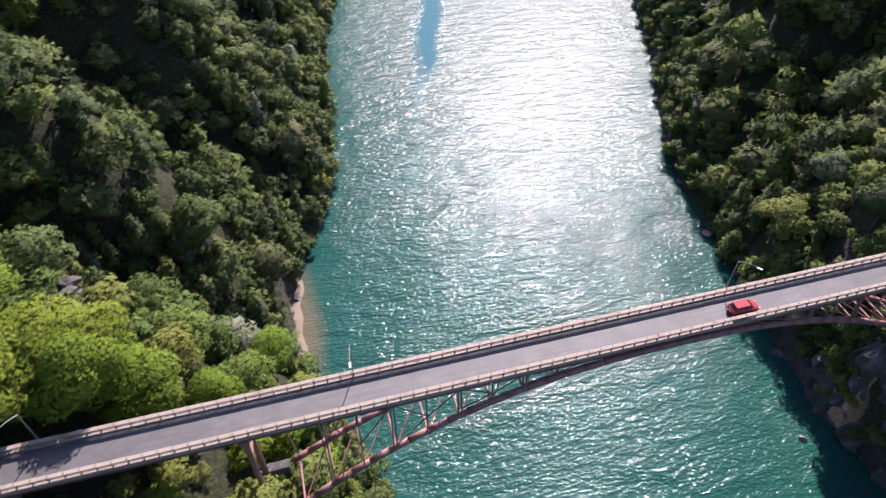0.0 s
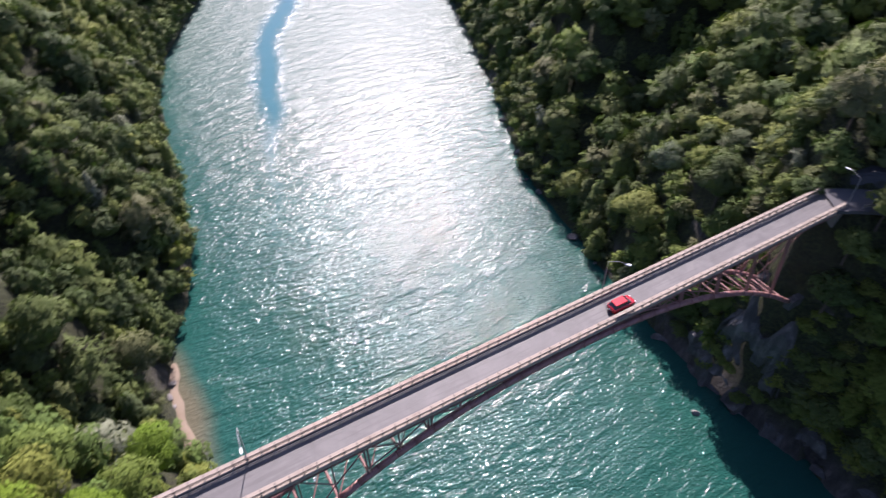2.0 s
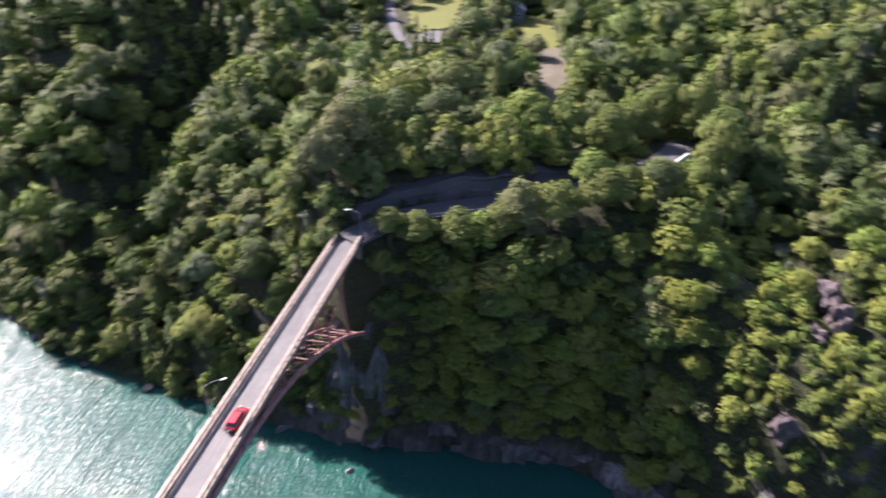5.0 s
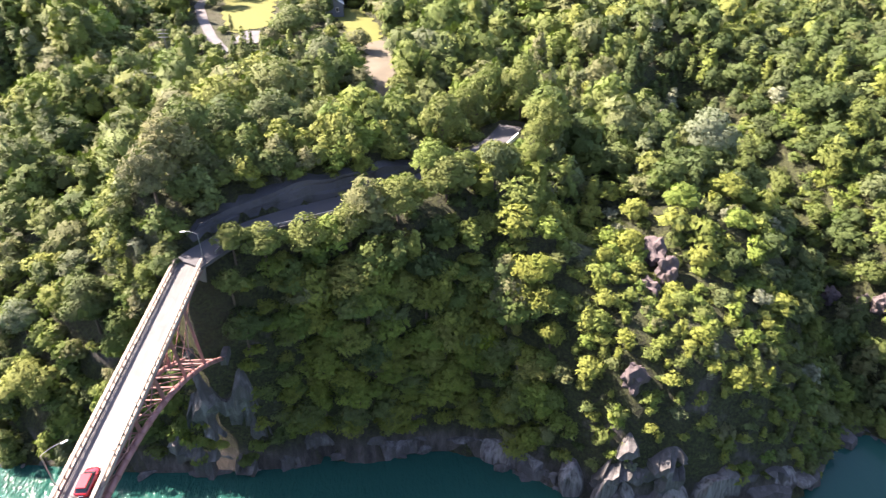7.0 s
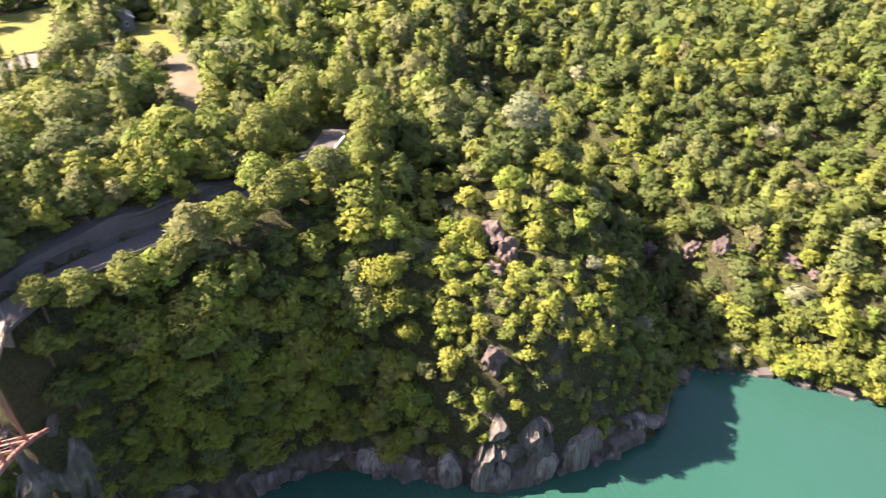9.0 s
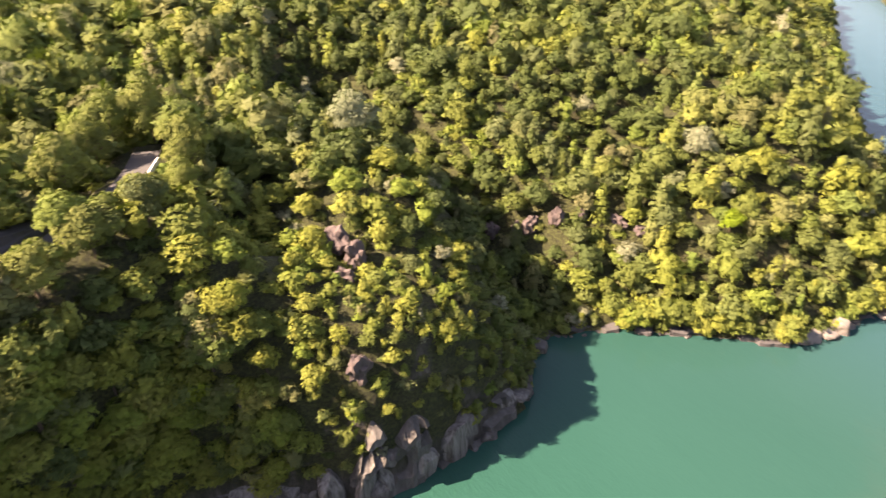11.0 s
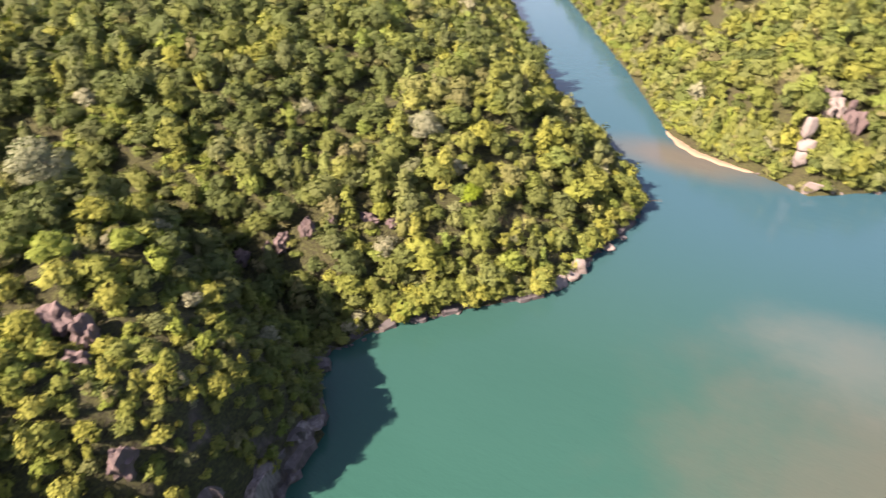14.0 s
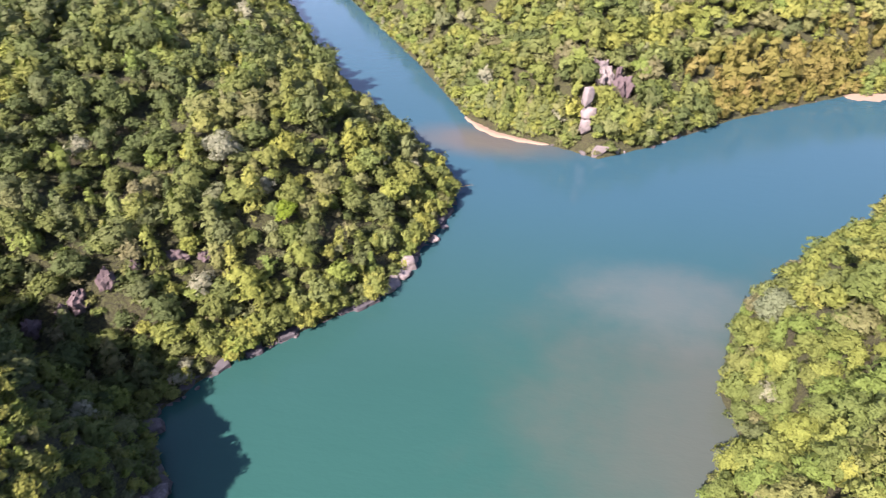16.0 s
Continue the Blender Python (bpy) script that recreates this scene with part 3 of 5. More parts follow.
def scatter():
    """Every tree: x, y, foot, radius, height factor, kind, turn, tint."""
    rng = np.random.default_rng(7)
    p = 5.2
    xs, ys = np.meshgrid(np.arange(-190, 430, p), np.arange(-560, 400, p))
    x = (xs + rng.uniform(-0.42, 0.42, xs.shape) * p).ravel()
    y = (ys + rng.uniform(-0.42, 0.42, ys.shape) * p).ravel()
    far = np.hypot(x - 5, y)
    some = rng.uniform(size=x.shape) < np.where(far > 330, 0.74, np.where(far > 200, 0.94, 0.97))
    x, y = x[some], y[some]
    # more of them where the slope is steep and its face is larger than its plan
    xs, ys = np.meshgrid(np.arange(-150, 260, 2.3), np.arange(-430, 330, 2.3))
    x2 = (xs + rng.uniform(-1.1, 1.1, xs.shape)).ravel()
    y2 = (ys + rng.uniform(-1.1, 1.1, ys.shape)).ravel()
    h0, d2 = land(x2, y2)
    sl = np.hypot(land(x2 + 1, y2)[0] - h0, land(x2, y2 + 1)[0] - h0)
    more = np.clip((sl - 0.8) * 0.30, 0, 0.85) + 0.5 * bell(x2, y2, 97, -50, 32) + np.where(d2 < 4, 0.52, np.where(d2 < 8, 0.30, np.where(d2 < 12, 0.1, 0)))
    some = (d2 > 0.4) & (d2 < 40) & (rng.uniform(size=x2.shape) < more)
    x, y = np.concatenate([x, x2[some]]), np.concatenate([y, y2[some]])
    x, y = np.concatenate([rng.uniform(87, 101, 110), x]), np.concatenate([rng.uniform(34, 50, 110), y])
    x, y = np.concatenate([rng.uniform(99, 150, 260), x]), np.concatenate([rng.uniform(-6, 58, 260), y])
    lone = np.arange(len(x)) < 260
    some_hill = ~lone | (inside(x, y, HILL_SIDE) & (along(x, y, ROAD_EAST) < 17))
    x, y = x[some_hill], y[some_hill]
    back = np.array([(56, -284), (46, -275), (36, -268.5), (26, -265), (10, -258), (-15, -259), (-30, -270), (-60, -299), (-118, -340)], float)
    u = rng.uniform(0, len(back) - 1.001, 230)
    pick = back[u.astype(int)] + (back[u.astype(int) + 1] - back[u.astype(int)]) * (u % 1)[:, None] + rng.uniform(-3, 3, (230, 2))
    x, y = np.concatenate([pick[:, 0], x]), np.concatenate([pick[:, 1], y])
    steep = np.concatenate([np.zeros(len(x) - some.sum()), np.ones(some.sum())]).astype(bool)
    h, d = land(x, y)
    far = np.hypot(x - 5, y)
    r = (2.7 + 3.0 * rng.uniform(size=x.shape) ** 1.2) * (1 + 0.22 * waves(x, y, 60, 9))
    r = np.where(steep, rng.uniform(2.0, 3.4, x.shape), r)
    face = steep & (x > 90) & (x < 124) & (y > -28) & (y < 28)
    r = np.where(face, r * 1.6, r)
    r = np.where(inside(x, y, HILL_SIDE), np.minimum(r, 2.2 + 0.12 * along(x, y, ROAD_EAST)), r)
    head = bell(x, y, 92, -50, 38)
    r = r * (1 - 0.42 * head)
    r = np.where((y < -60) & (x > 30), r * 0.88, r)
    r = np.where((x > 138) & (y > -60) & (y < 120), r * 1.25, np.where(far > 235, r * 1.15, r))
    r = np.where((x > 190) & (x < 262) & (y > 22) & (y < 100), np.minimum(r * 0.6, 3.0), r)
    unseen = ((x < 5) & (y > -76) & (y < 28)) | (x < np.where(y < -250, -178, -125)) | (x > 350) | (y > 350)
    keep = (d > np.where((x > 70) & (y > -72) & (y < -24), 1.4, 0.5)) & (far < 560) & (~unseen | (rng.uniform(size=x.shape) < np.where((x > -75) & (y > -80) & (y < 30), 0.45, 0.08)))
    keep &= (along(x, y, ROAD_EAST) > np.where(h < ROAD_Z - 3, 3.0, 3.4 + 0.5 * r)) & (along(x, y, ROAD_WEST) > 3.4 + 0.45 * r) & (along(x, y, LANE) > 4.5)
    below = (x > -41) & (x < 99.5) & (np.abs(y - 42) < 3.2 + r) & (h + 2.2 * r > 47)
    r = np.where(below, np.minimum(r, 1.9), r)
    keep &= ~(below & (h + 1.3 * r > 50))
    steep &= ~below
    keep &= ~face | (rng.uniform(size=x.shape) < 0.85)
    keep &= ~inside(x, y, MEADOW) & (along(x, y, MEADOW) > 2.5)
    keep &= along(x, y, [(183, 10), (205, 11), (228, 13)]) > 6
    keep &= along(x, y, [(234, 18), (255, 20), (275, 27)]) > 8
    keep &= ~(inside(x, y, HILL_SIDE) & (along(x, y, ROAD_EAST) < 5.4))
    for hx, hy, hr, *_ in HEROES:
        keep &= np.hypot(x - hx, y - hy) > 0.75 * hr
    for hx, hy, hr in CLEAR:
        keep &= np.hypot(x - hx, y - hy) > hr
    keep &= (along(x, y, [(54, -279), (45, -270), (36, -263.5), (27, -260), (16, -257)]) > 1.6) & ~((np.abs(x + 7) < 4) & (np.abs(y - 98) < 12))
    x, y, h, d, r, steep = x[keep], y[keep], h[keep], d[keep], r[keep], steep[keep]
    n, below = len(x), below[keep]
    kind = rng.integers(0, 8, n)
    patch = waves(x, y, 70, 4)
    kind = np.where((patch > 0.5) & (rng.uniform(size=n) < 0.6), 3, kind)
    kind = np.where((kind == 3) & (x > 88) & (x < 150) & (y > -30) & (y < 90), 0, kind)
    edge = d < 4
    kind = np.where(edge & (rng.uniform(size=n) < 0.25), 6, kind)
    r = np.where(kind == 3, r * 0.85, np.where(kind == 6, np.minimum(r, 3.0), r))
    r = np.where(edge, np.minimum(r, 4.2), r)
    kind = np.where(below, 6, kind)
    tall = rng.uniform(0.8, 1.3, n) * (1 - 0.22 * bell(x, y, 92, -55, 32))
    tint = np.abs((0.5 + 0.35 * waves(x, y, 55, 8) + rng.normal(size=n) * 0.3) % 1.0) * 0.96
    # tints paint shade on southern plateau and western gullies, light on the rock face
    shade_dark = (((x > 100) & (y > -150) | (x > 118)) & (y > -260) & (y < -60) & (waves(x, y, 48, 11) > -0.5)) | ((x < 0) & (y > 90) & (waves(x, y, 40, 12) > -0.2))
    tint = np.where(shade_dark & (rng.uniform(size=n) < 0.72), rng.choice([0.01, 0.30, 0.72, 0.74], n), tint)
    lit_face = (x > 74) & (x < 134) & (y > -76) & (y < 26)
    tint = np.where(lit_face & (rng.uniform(size=n) < 0.55), rng.choice([0.20, 0.64, 0.80, 0.80, 0.95], n), tint)
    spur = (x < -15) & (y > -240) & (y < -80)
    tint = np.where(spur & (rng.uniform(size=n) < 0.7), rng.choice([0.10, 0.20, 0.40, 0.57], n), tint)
    # sunlit western slope by the bridge: light put in as brighter tints
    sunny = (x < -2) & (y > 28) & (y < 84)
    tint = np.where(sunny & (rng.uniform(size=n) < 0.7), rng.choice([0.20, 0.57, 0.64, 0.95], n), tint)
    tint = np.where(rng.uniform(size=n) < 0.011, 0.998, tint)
    # low shrubs close the gaps between the crowns
    xs, ys = np.meshgrid(np.arange(28, 230, 4.6), np.arange(-300, 110, 4.6))
    xw, yw = np.meshgrid(np.arange(-120, -22, 4.2), np.arange(-240, -92, 4.2))
    xs, ys = np.concatenate([xs.ravel(), xw.ravel()]), np.concatenate([ys.ravel(), yw.ravel()])
    ux = (xs + rng.uniform(-2, 2, xs.shape)).ravel()
    uy = (ys + rng.uniform(-2, 2, ys.shape)).ravel()
    uh, ud = land(ux, uy)
    ok = (ud > 1.2) & ((ux > 0) == inside(ux, uy, EAST_POLY)) & ~inside(ux, uy, SOUTH_POLY) & (along(ux, uy, ROAD_EAST) > 5.5) & ~((np.abs(uy - 42) < 6) & (ux < 100) & (uh > 34)) & (rng.uniform(size=ux.shape) < 0.8)
    ok &= along(ux, uy, [(183, 10), (205, 11), (228, 13)]) > 6
    ux, uy, uh = ux[ok], uy[ok], uh[ok]
    m = len(ux)
    low = np.concatenate([np.zeros(n, bool), np.ones(m, bool)])
    woods = [np.concatenate([x, ux]), np.concatenate([y, uy]), np.concatenate([h, uh]), np.concatenate([r, rng.uniform(1.7, 2.7, m)]),
             np.concatenate([tall, rng.uniform(0.8, 1.3, m)]), np.concatenate([kind, np.full(m, 6)]), rng.uniform(0, 6.28, n + m),
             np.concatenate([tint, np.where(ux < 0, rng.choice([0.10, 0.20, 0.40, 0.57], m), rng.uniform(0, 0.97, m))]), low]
    # trees that cling to ledges of the rock face below the east road, spread over its height
    fy, fz = rng.uniform(-16, 60, 260), rng.uniform(5, 47, 260)
    row = np.arange(90, 112, 0.2)
    rise = land(np.tile(row, 260), np.repeat(fy, len(row)))[0].reshape(260, -1)
    fx = row[np.argmax(rise > fz[:, None], axis=1)]
    ok = (fx > 90.5) & (fx < 111) & ((np.abs(fy - 42) > 7) | (fz < 30)) & (along(fx, fy, ROAD_EAST) > 4.5)
    fx, fy, fz = fx[ok], fy[ok], fz[ok]
    f = len(fx)
    face = [fx + 0.3, fy, fz - 0.3, rng.uniform(1.7, 3.1, f), rng.uniform(0.8, 1.15, f), rng.choice([0, 1, 2, 4, 6, 7], f), rng.uniform(0, 6.28, f),
            rng.choice([0.10, 0.20, 0.40, 0.57, 0.64, 0.95], f), np.zeros(f, bool)]
    # undergrowth along the gully behind the headland
    u = rng.uniform(0, 1, 130)
    vx, vy = 197 - 66 * u + rng.uniform(-5, 5, 130), -100 - 13 * np.sin(u * 3.0) + rng.uniform(-8, 8, 130)
    scrub = [vx, vy, land(vx, vy)[0], rng.uniform(1.6, 2.7, 130), rng.uniform(0.8, 1.3, 130), np.full(130, 6), rng.uniform(0, 6.28, 130),
             rng.choice([0.10, 0.20, 0.40, 0.57, 0.95], 130), np.ones(130, bool)]
    # trees that lean out over the water on the southern shore
    brim = np.array([(90, -113), (81, -123), (69, -135.5), (57, -148), (54, -163), (51, -178), (46, -205), (50, -214)], float)
    u = rng.uniform(0, len(brim) - 1.001, 90)
    at = brim[u.astype(int)] + (brim[u.astype(int) + 1] - brim[u.astype(int)]) * (u % 1)[:, None] + rng.uniform(0.5, 3.5, (90, 1)) * np.array([0.9, -0.3])
    at = at[np.abs(at[:, 1] + 158) > 7]
    b = len(at)
    lean = [at[:, 0], at[:, 1], land(at[:, 0], at[:, 1])[0], rng.uniform(2.2, 3.8, b), rng.uniform(0.85, 1.2, b), rng.choice([0, 1, 2, 4, 7], b), rng.uniform(0, 6.28, b),
            rng.choice([0.20, 0.40, 0.64, 0.80, 0.95], b), np.zeros(b, bool)]
    return [np.concatenate(lot) for lot in zip(woods, face, scrub, lean)]


TX, TY, TH, TR, TT, TK, TA, TC, TU = scatter()
near_id = np.argsort(along(TX, TY, [(-36, 46), (96, 40), (99, -20)]) + 999 * TU)[:300]
single = np.zeros(len(TX), bool)
single[near_id] = True


def forest(name, pick, label, mat=None):
    """All the trees picked, as one mesh."""
    cos, norms, tints = [], [], []
    dist = np.where((TX < 5) & (TY > -76) & (TY < 28), 300, np.hypot(TX - 5, TY))
    dist = np.where(TU, -1, np.where((TX < -15) & (TY < -85) & (TY > -235), 100, dist))
    for q, lo, hi in ((55, -9, 0), (260, 0, 125), (190, 125, 235), (125, 235, 9999)):
        for k in range(len(KINDS)):
            ids = np.nonzero(pick & (TK == k) & (dist >= lo) & (dist < hi))[0]
            if not len(ids):
                continue
            c = FAR[q][k].reshape(-1, 6)
            ca, sa = np.cos(TA[ids])[:, None], np.sin(TA[ids])[:, None]
            r = TR[ids][:, None]
            xyz = np.stack([TX[ids][:, None] + r * (c[:, 0] * ca - c[:, 1] * sa), TY[ids][:, None] + r * (c[:, 0] * sa + c[:, 1] * ca),
                            TH[ids][:, None] - 0.6 + r * TT[ids][:, None] * c[:, 2]], -1)
            nrm = np.stack([c[:, 3] * ca - c[:, 4] * sa, c[:, 3] * sa + c[:, 4] * ca, np.repeat(c[None, :, 5], len(ids), 0)], -1)
            norms.append(nrm.reshape(-1, 3))
            cos.append(xyz.reshape(-1, 3))
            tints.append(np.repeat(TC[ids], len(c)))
    co = np.concatenate(cos)
    ob = new(name, from_arrays(name, co, np.arange(len(co)).reshape(-1, 3), mat or WOOD_LEAF, np.concatenate(tints), np.concatenate(norms)))
    return tagged(ob, label, "woods", kind="stuff")


side_w, side_s = inside(TX, TY, WEST_POLY), inside(TX, TY, SOUTH_POLY)
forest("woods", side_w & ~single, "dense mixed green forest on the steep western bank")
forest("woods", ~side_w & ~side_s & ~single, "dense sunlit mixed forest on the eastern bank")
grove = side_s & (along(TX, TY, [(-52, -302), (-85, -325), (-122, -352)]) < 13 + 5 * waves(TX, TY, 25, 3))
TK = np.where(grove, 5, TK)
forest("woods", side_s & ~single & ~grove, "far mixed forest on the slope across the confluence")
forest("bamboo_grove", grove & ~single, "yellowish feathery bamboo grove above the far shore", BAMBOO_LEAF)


def tube(bm, a, b, ra, rb, seg=6):
    """A tapered round bar from a to b."""
    a, b = Vector(a), Vector(b)
    m = (b - a).to_track_quat("Z", "Y").to_matrix().to_4x4()
    r = bmesh.ops.create_cone(bm, cap_ends=True, segments=seg, radius1=ra, radius2=rb, depth=(b - a).length)
    bmesh.ops.transform(bm, matrix=Matrix.Translation((a + b) / 2) @ m, verts=r["verts"])


def box(bm, lo, hi, bevel=0.0):
    r = bmesh.ops.create_cube(bm, size=1)
    lo, hi = Vector(lo), Vector(hi)
    bmesh.ops.scale(bm, vec=hi - lo, verts=r["verts"])
    bmesh.ops.translate(bm, vec=(lo + hi) / 2, verts=r["verts"])
    if bevel:
        es = list({e for v in r["verts"] for e in v.link_edges})
        bmesh.ops.bevel(bm, geom=es, offset=bevel, segments=2, affect="EDGES", profile=0.5)


def tree_mesh(i, kind, mat=None, n=800, leaf=0.138):
    """Trunk and crown of one sort of tree, 1 in radius."""
    rng = np.random.default_rng(900 + i)
    bm = bmesh.new()
    top = {"spire": 2.3, "bush": 0.4, "feather": 1.2}.get(kind, 1.25)
    tube(bm, (0, 0, -0.5), (0, 0, top), 0.075, 0.03)
    for k in range(5 if kind != "bush" else 3):
        a, z = rng.uniform(0, 6.28), top * rng.uniform(0.35, 0.85)
        l = 0.6 if kind == "round" else 0.4
        tube(bm, (0, 0, z), (l * math.cos(a), l * math.sin(a), z + 0.35), 0.035, 0.012, 5)
    trunk = bpy.data.meshes.new("trunk")
    bm.to_mesh(trunk)
    bm.free()
    trunk.materials.append(BARK)
    c = crown(300 + i, kind, n, leaf).reshape(-1, 6)
    return trunk, from_arrays("crown", c[:, :3], np.arange(len(c)).reshape(-1, 3), mat or LEAF, np.zeros(len(c)), c[:, 3:])


TREES = {}
NAMES = {"round": ("broadleaf_tree", "leafy green broadleaf tree on the steep bank", "tree"),
         "spire": ("conifer", "narrow conical green conifer on the bank", "tree"),
         "feather": ("bamboo_clump", "feathery arching bamboo clump on the slope", "bamboo"),
         "bush": ("shrub", "low rounded green shrub by the rocks", "shrub")}
for i in near_id:
    key = (int(TK[i]), int(i) % 2, bool(TC[i] in (0.20, 0.57, 0.64, 0.80, 0.95)))
    kind = KINDS[key[0]]
    if key not in TREES:
        TREES[key] = tree_mesh(key[0] * 2 + key[1], kind, SUNLIT_LEAF if key[2] else None)
    name, label, cat = NAMES[kind]
    root = new(name)
    r, s = float(TR[i]), float(TR[i] * TT[i])
    root.matrix_basis = Matrix.LocRotScale((TX[i], TY[i], TH[i] - 0.4), Euler((0, 0, TA[i])), (r, r, s))
    tagged(root, label, cat, "trees on the banks by the bridge")
    for nm, me in zip(("trunk", "crown"), TREES[key]):
        ob = new(nm, me)
        ob.parent = root

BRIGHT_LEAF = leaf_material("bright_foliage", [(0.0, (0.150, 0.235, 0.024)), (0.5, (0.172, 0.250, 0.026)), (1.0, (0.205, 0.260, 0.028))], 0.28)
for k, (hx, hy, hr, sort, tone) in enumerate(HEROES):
    mat = {"b": BRIGHT_LEAF, "B": BRIGHT_LEAF, "p": PALE_LEAF, "y": SUNLIT_LEAF, "T": OLIVE_LEAF, "t": OLIVE_LEAF}.get(tone, LEAF)
    kind = KINDS[sort]
    hz = float(land(np.array([hx], float), np.array([hy], float))[0][0])
    name = "shrub" if kind == "bush" else "broadleaf_tree"
    label = {"b": "large bright yellow-green broadleaf tree in the sun", "p": "pale whitish flowering tree among darker woods",
             "y": "rounded yellow-green broadleaf tree on the sunny bank", "n": "green broadleaf tree on the rock below the bridge end", "": "large spreading green broadleaf tree with rounded crown", "t": "tall green broadleaf tree beside the road", "T": "tall green broadleaf tree leaning over the road", "B": "tall bright green broadleaf tree overhanging the bridge end", "H": "tall dark green broadleaf tree above the shaded road"}[tone]
    root = tagged(new(name), label, NAMES[kind][2])
    root.matrix_basis = Matrix.LocRotScale((hx, hy, hz - 0.4), Euler((0, 0, k * 1.3)), (hr, hr, hr * (1.5 if tone == "t" else min(1.9 if hy < 6 else 1.35, max(1.0, ((57 if hy < 6 else 54.5) + 2.5 * math.sin(hx * 1.7) - hz) / 2.05 / hr)) if tone == "T" else 1.25 if tone == "H" else (59.5 + 2 * math.sin(hx * 2.1) - hz) / 2.05 / hr if tone == "B" else 1.0 if hr > 6 else 1.15)))
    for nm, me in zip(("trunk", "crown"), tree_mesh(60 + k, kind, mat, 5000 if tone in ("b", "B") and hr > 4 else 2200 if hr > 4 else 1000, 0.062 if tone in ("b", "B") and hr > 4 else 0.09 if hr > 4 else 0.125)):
        ob = new(nm, me)
        ob.parent = root

# ---- bridge ----
DECK_TOP, Y_S, Y_N = 51.6, 39.4, 44.4
X_W, X_E = -44.0, 98.0
MID = (Y_S + Y_N) / 2


def rib(x):
    return 50.0 - 16.0 * (abs(x - 42) / 50.0) ** 2.4


def rib_y(x, side):
    return MID + side * (2.3 + 1.0 * (abs(x - 42) / 50) ** 2)


bridge = tagged(new("arch_bridge"), "narrow road bridge on a faded red steel arch with concrete railings", "bridge")
bridge.location = (42, MID, 0)


def bpart(name, bm, mat, parent=None, label="", smooth=False):
    """A part of the bridge, written in world places."""
    ob = part(name, bm, mat, parent or bridge, label, smooth)
    off = Vector((42, MID, 0))
    ob.data.transform(Matrix.Translation(-off))
    return ob


bm = bmesh.new()
box(bm, (X_W, Y_S + 0.15, DECK_TOP - 0.45), (X_E, Y_N - 0.15, DECK_TOP - 0.02), 0.05)
bpart("deck_slab", bm, GREY_CONC)
bm = bmesh.new()
box(bm, (X_W, Y_S + 0.42, DECK_TOP - 0.02), (X_E, Y_N - 0.42, DECK_TOP + 0.03), 0.01)
bpart("road_surface", bm, ASPHALT, label="worn pale grey road surface")
for y in (Y_S + 0.6, Y_N - 0.6):
    bm = bmesh.new()
    for z0, z1, w in ((-0.5, -0.45, 0.28), (-1.35, -1.30, 0.28), (-1.30, -0.5, 0.05)):
        box(bm, (X_W, y - w, DECK_TOP + z0), (X_E, y + w, DECK_TOP + z1))
    bpart("girder", bm, STEEL, label="weathered red steel girder")
for k in range(32):
    x = -32 + k * 4.15
    bm = bmesh.new()
    box(bm, (x - 0.12, Y_S + 0.2, DECK_TOP - 0.95), (x + 0.12, Y_N - 0.2, DECK_TOP - 0.47))
    bpart("cross_beam", bm, STEEL)
for side in (-1, 1):
    bm = bmesh.new()
    xs = [42 + 50.5 * u for u in np.linspace(-1, 1, 41)]
    for a, b in zip(xs, xs[1:]):
        tube(bm, (a, rib_y(a, side), rib(a)), (b, rib_y(b, side), rib(b)), 0.44, 0.44, 12)
    r = bpart("arch_rib", bm, STEEL, label="faded red tubular steel arch rib", smooth=True)
    for a in xs[1:-1:2]:
        bm = bmesh.new()
        d = Vector((0.5, 0, (rib(a + 0.5) - rib(a - 0.5)) / 2)).normalized() * 0.06
        tube(bm, Vector((a, rib_y(a, side), rib(a))) - d, Vector((a, rib_y(a, side), rib(a))) + d, 0.52, 0.52, 12)
        bpart("flange", bm, STEEL, r)
STATIONS = [42 - o for o in (45.4, 37.1, 28.8, 20.5)] + [42 + o for o in (43.8, 36.2, 28.4, 20.5)]
for x in STATIONS:
    for side in (-1, 1):
        y0, y1 = rib_y(x, side), MID + side * 2.05
        bm = bmesh.new()
        for dx in (-0.2, 0.2):
            box(bm, (x + dx - 0.07, y1 - 0.16, rib(x)), (x + dx + 0.07, y1 + 0.16, DECK_TOP - 0.9))
        for v in bm.verts:
            v.co.y += (y0 - y1) * (DECK_TOP - 0.9 - v.co.z) / (DECK_TOP - 0.9 - rib(x))
        col = bpart("column", bm, STEEL)
        inner = 1 if x < 42 else -1
        xm = x + inner * 4.15
        ym = rib_y(xm, side)
        if DECK_TOP - rib(xm) > 2.2:
            bm = bmesh.new()
            tube(bm, (xm, ym, rib(xm)), (xm, MID + side * 2.05, DECK_TOP - 0.9), 0.10, 0.10)
            bpart("thin_post", bm, STEEL)
            zm = (rib(xm) + DECK_TOP - 0.9) / 2
            for za in (rib(x) + 0.3, DECK_TOP - 1.0):
                bm = bmesh.new()
                tube(bm, (x, y0 if za < 45 else y1, za), (xm, ym, zm), 0.08, 0.08)
                bpart("brace", bm, STEEL, col)
            xo = xm + inner * 4.15
            bm = bmesh.new()
            tube(bm, (xm, ym, zm), (xo, MID + side * 2.1, DECK_TOP - 1.0), 0.08, 0.08)
            bpart("brace", bm, STEEL, col)
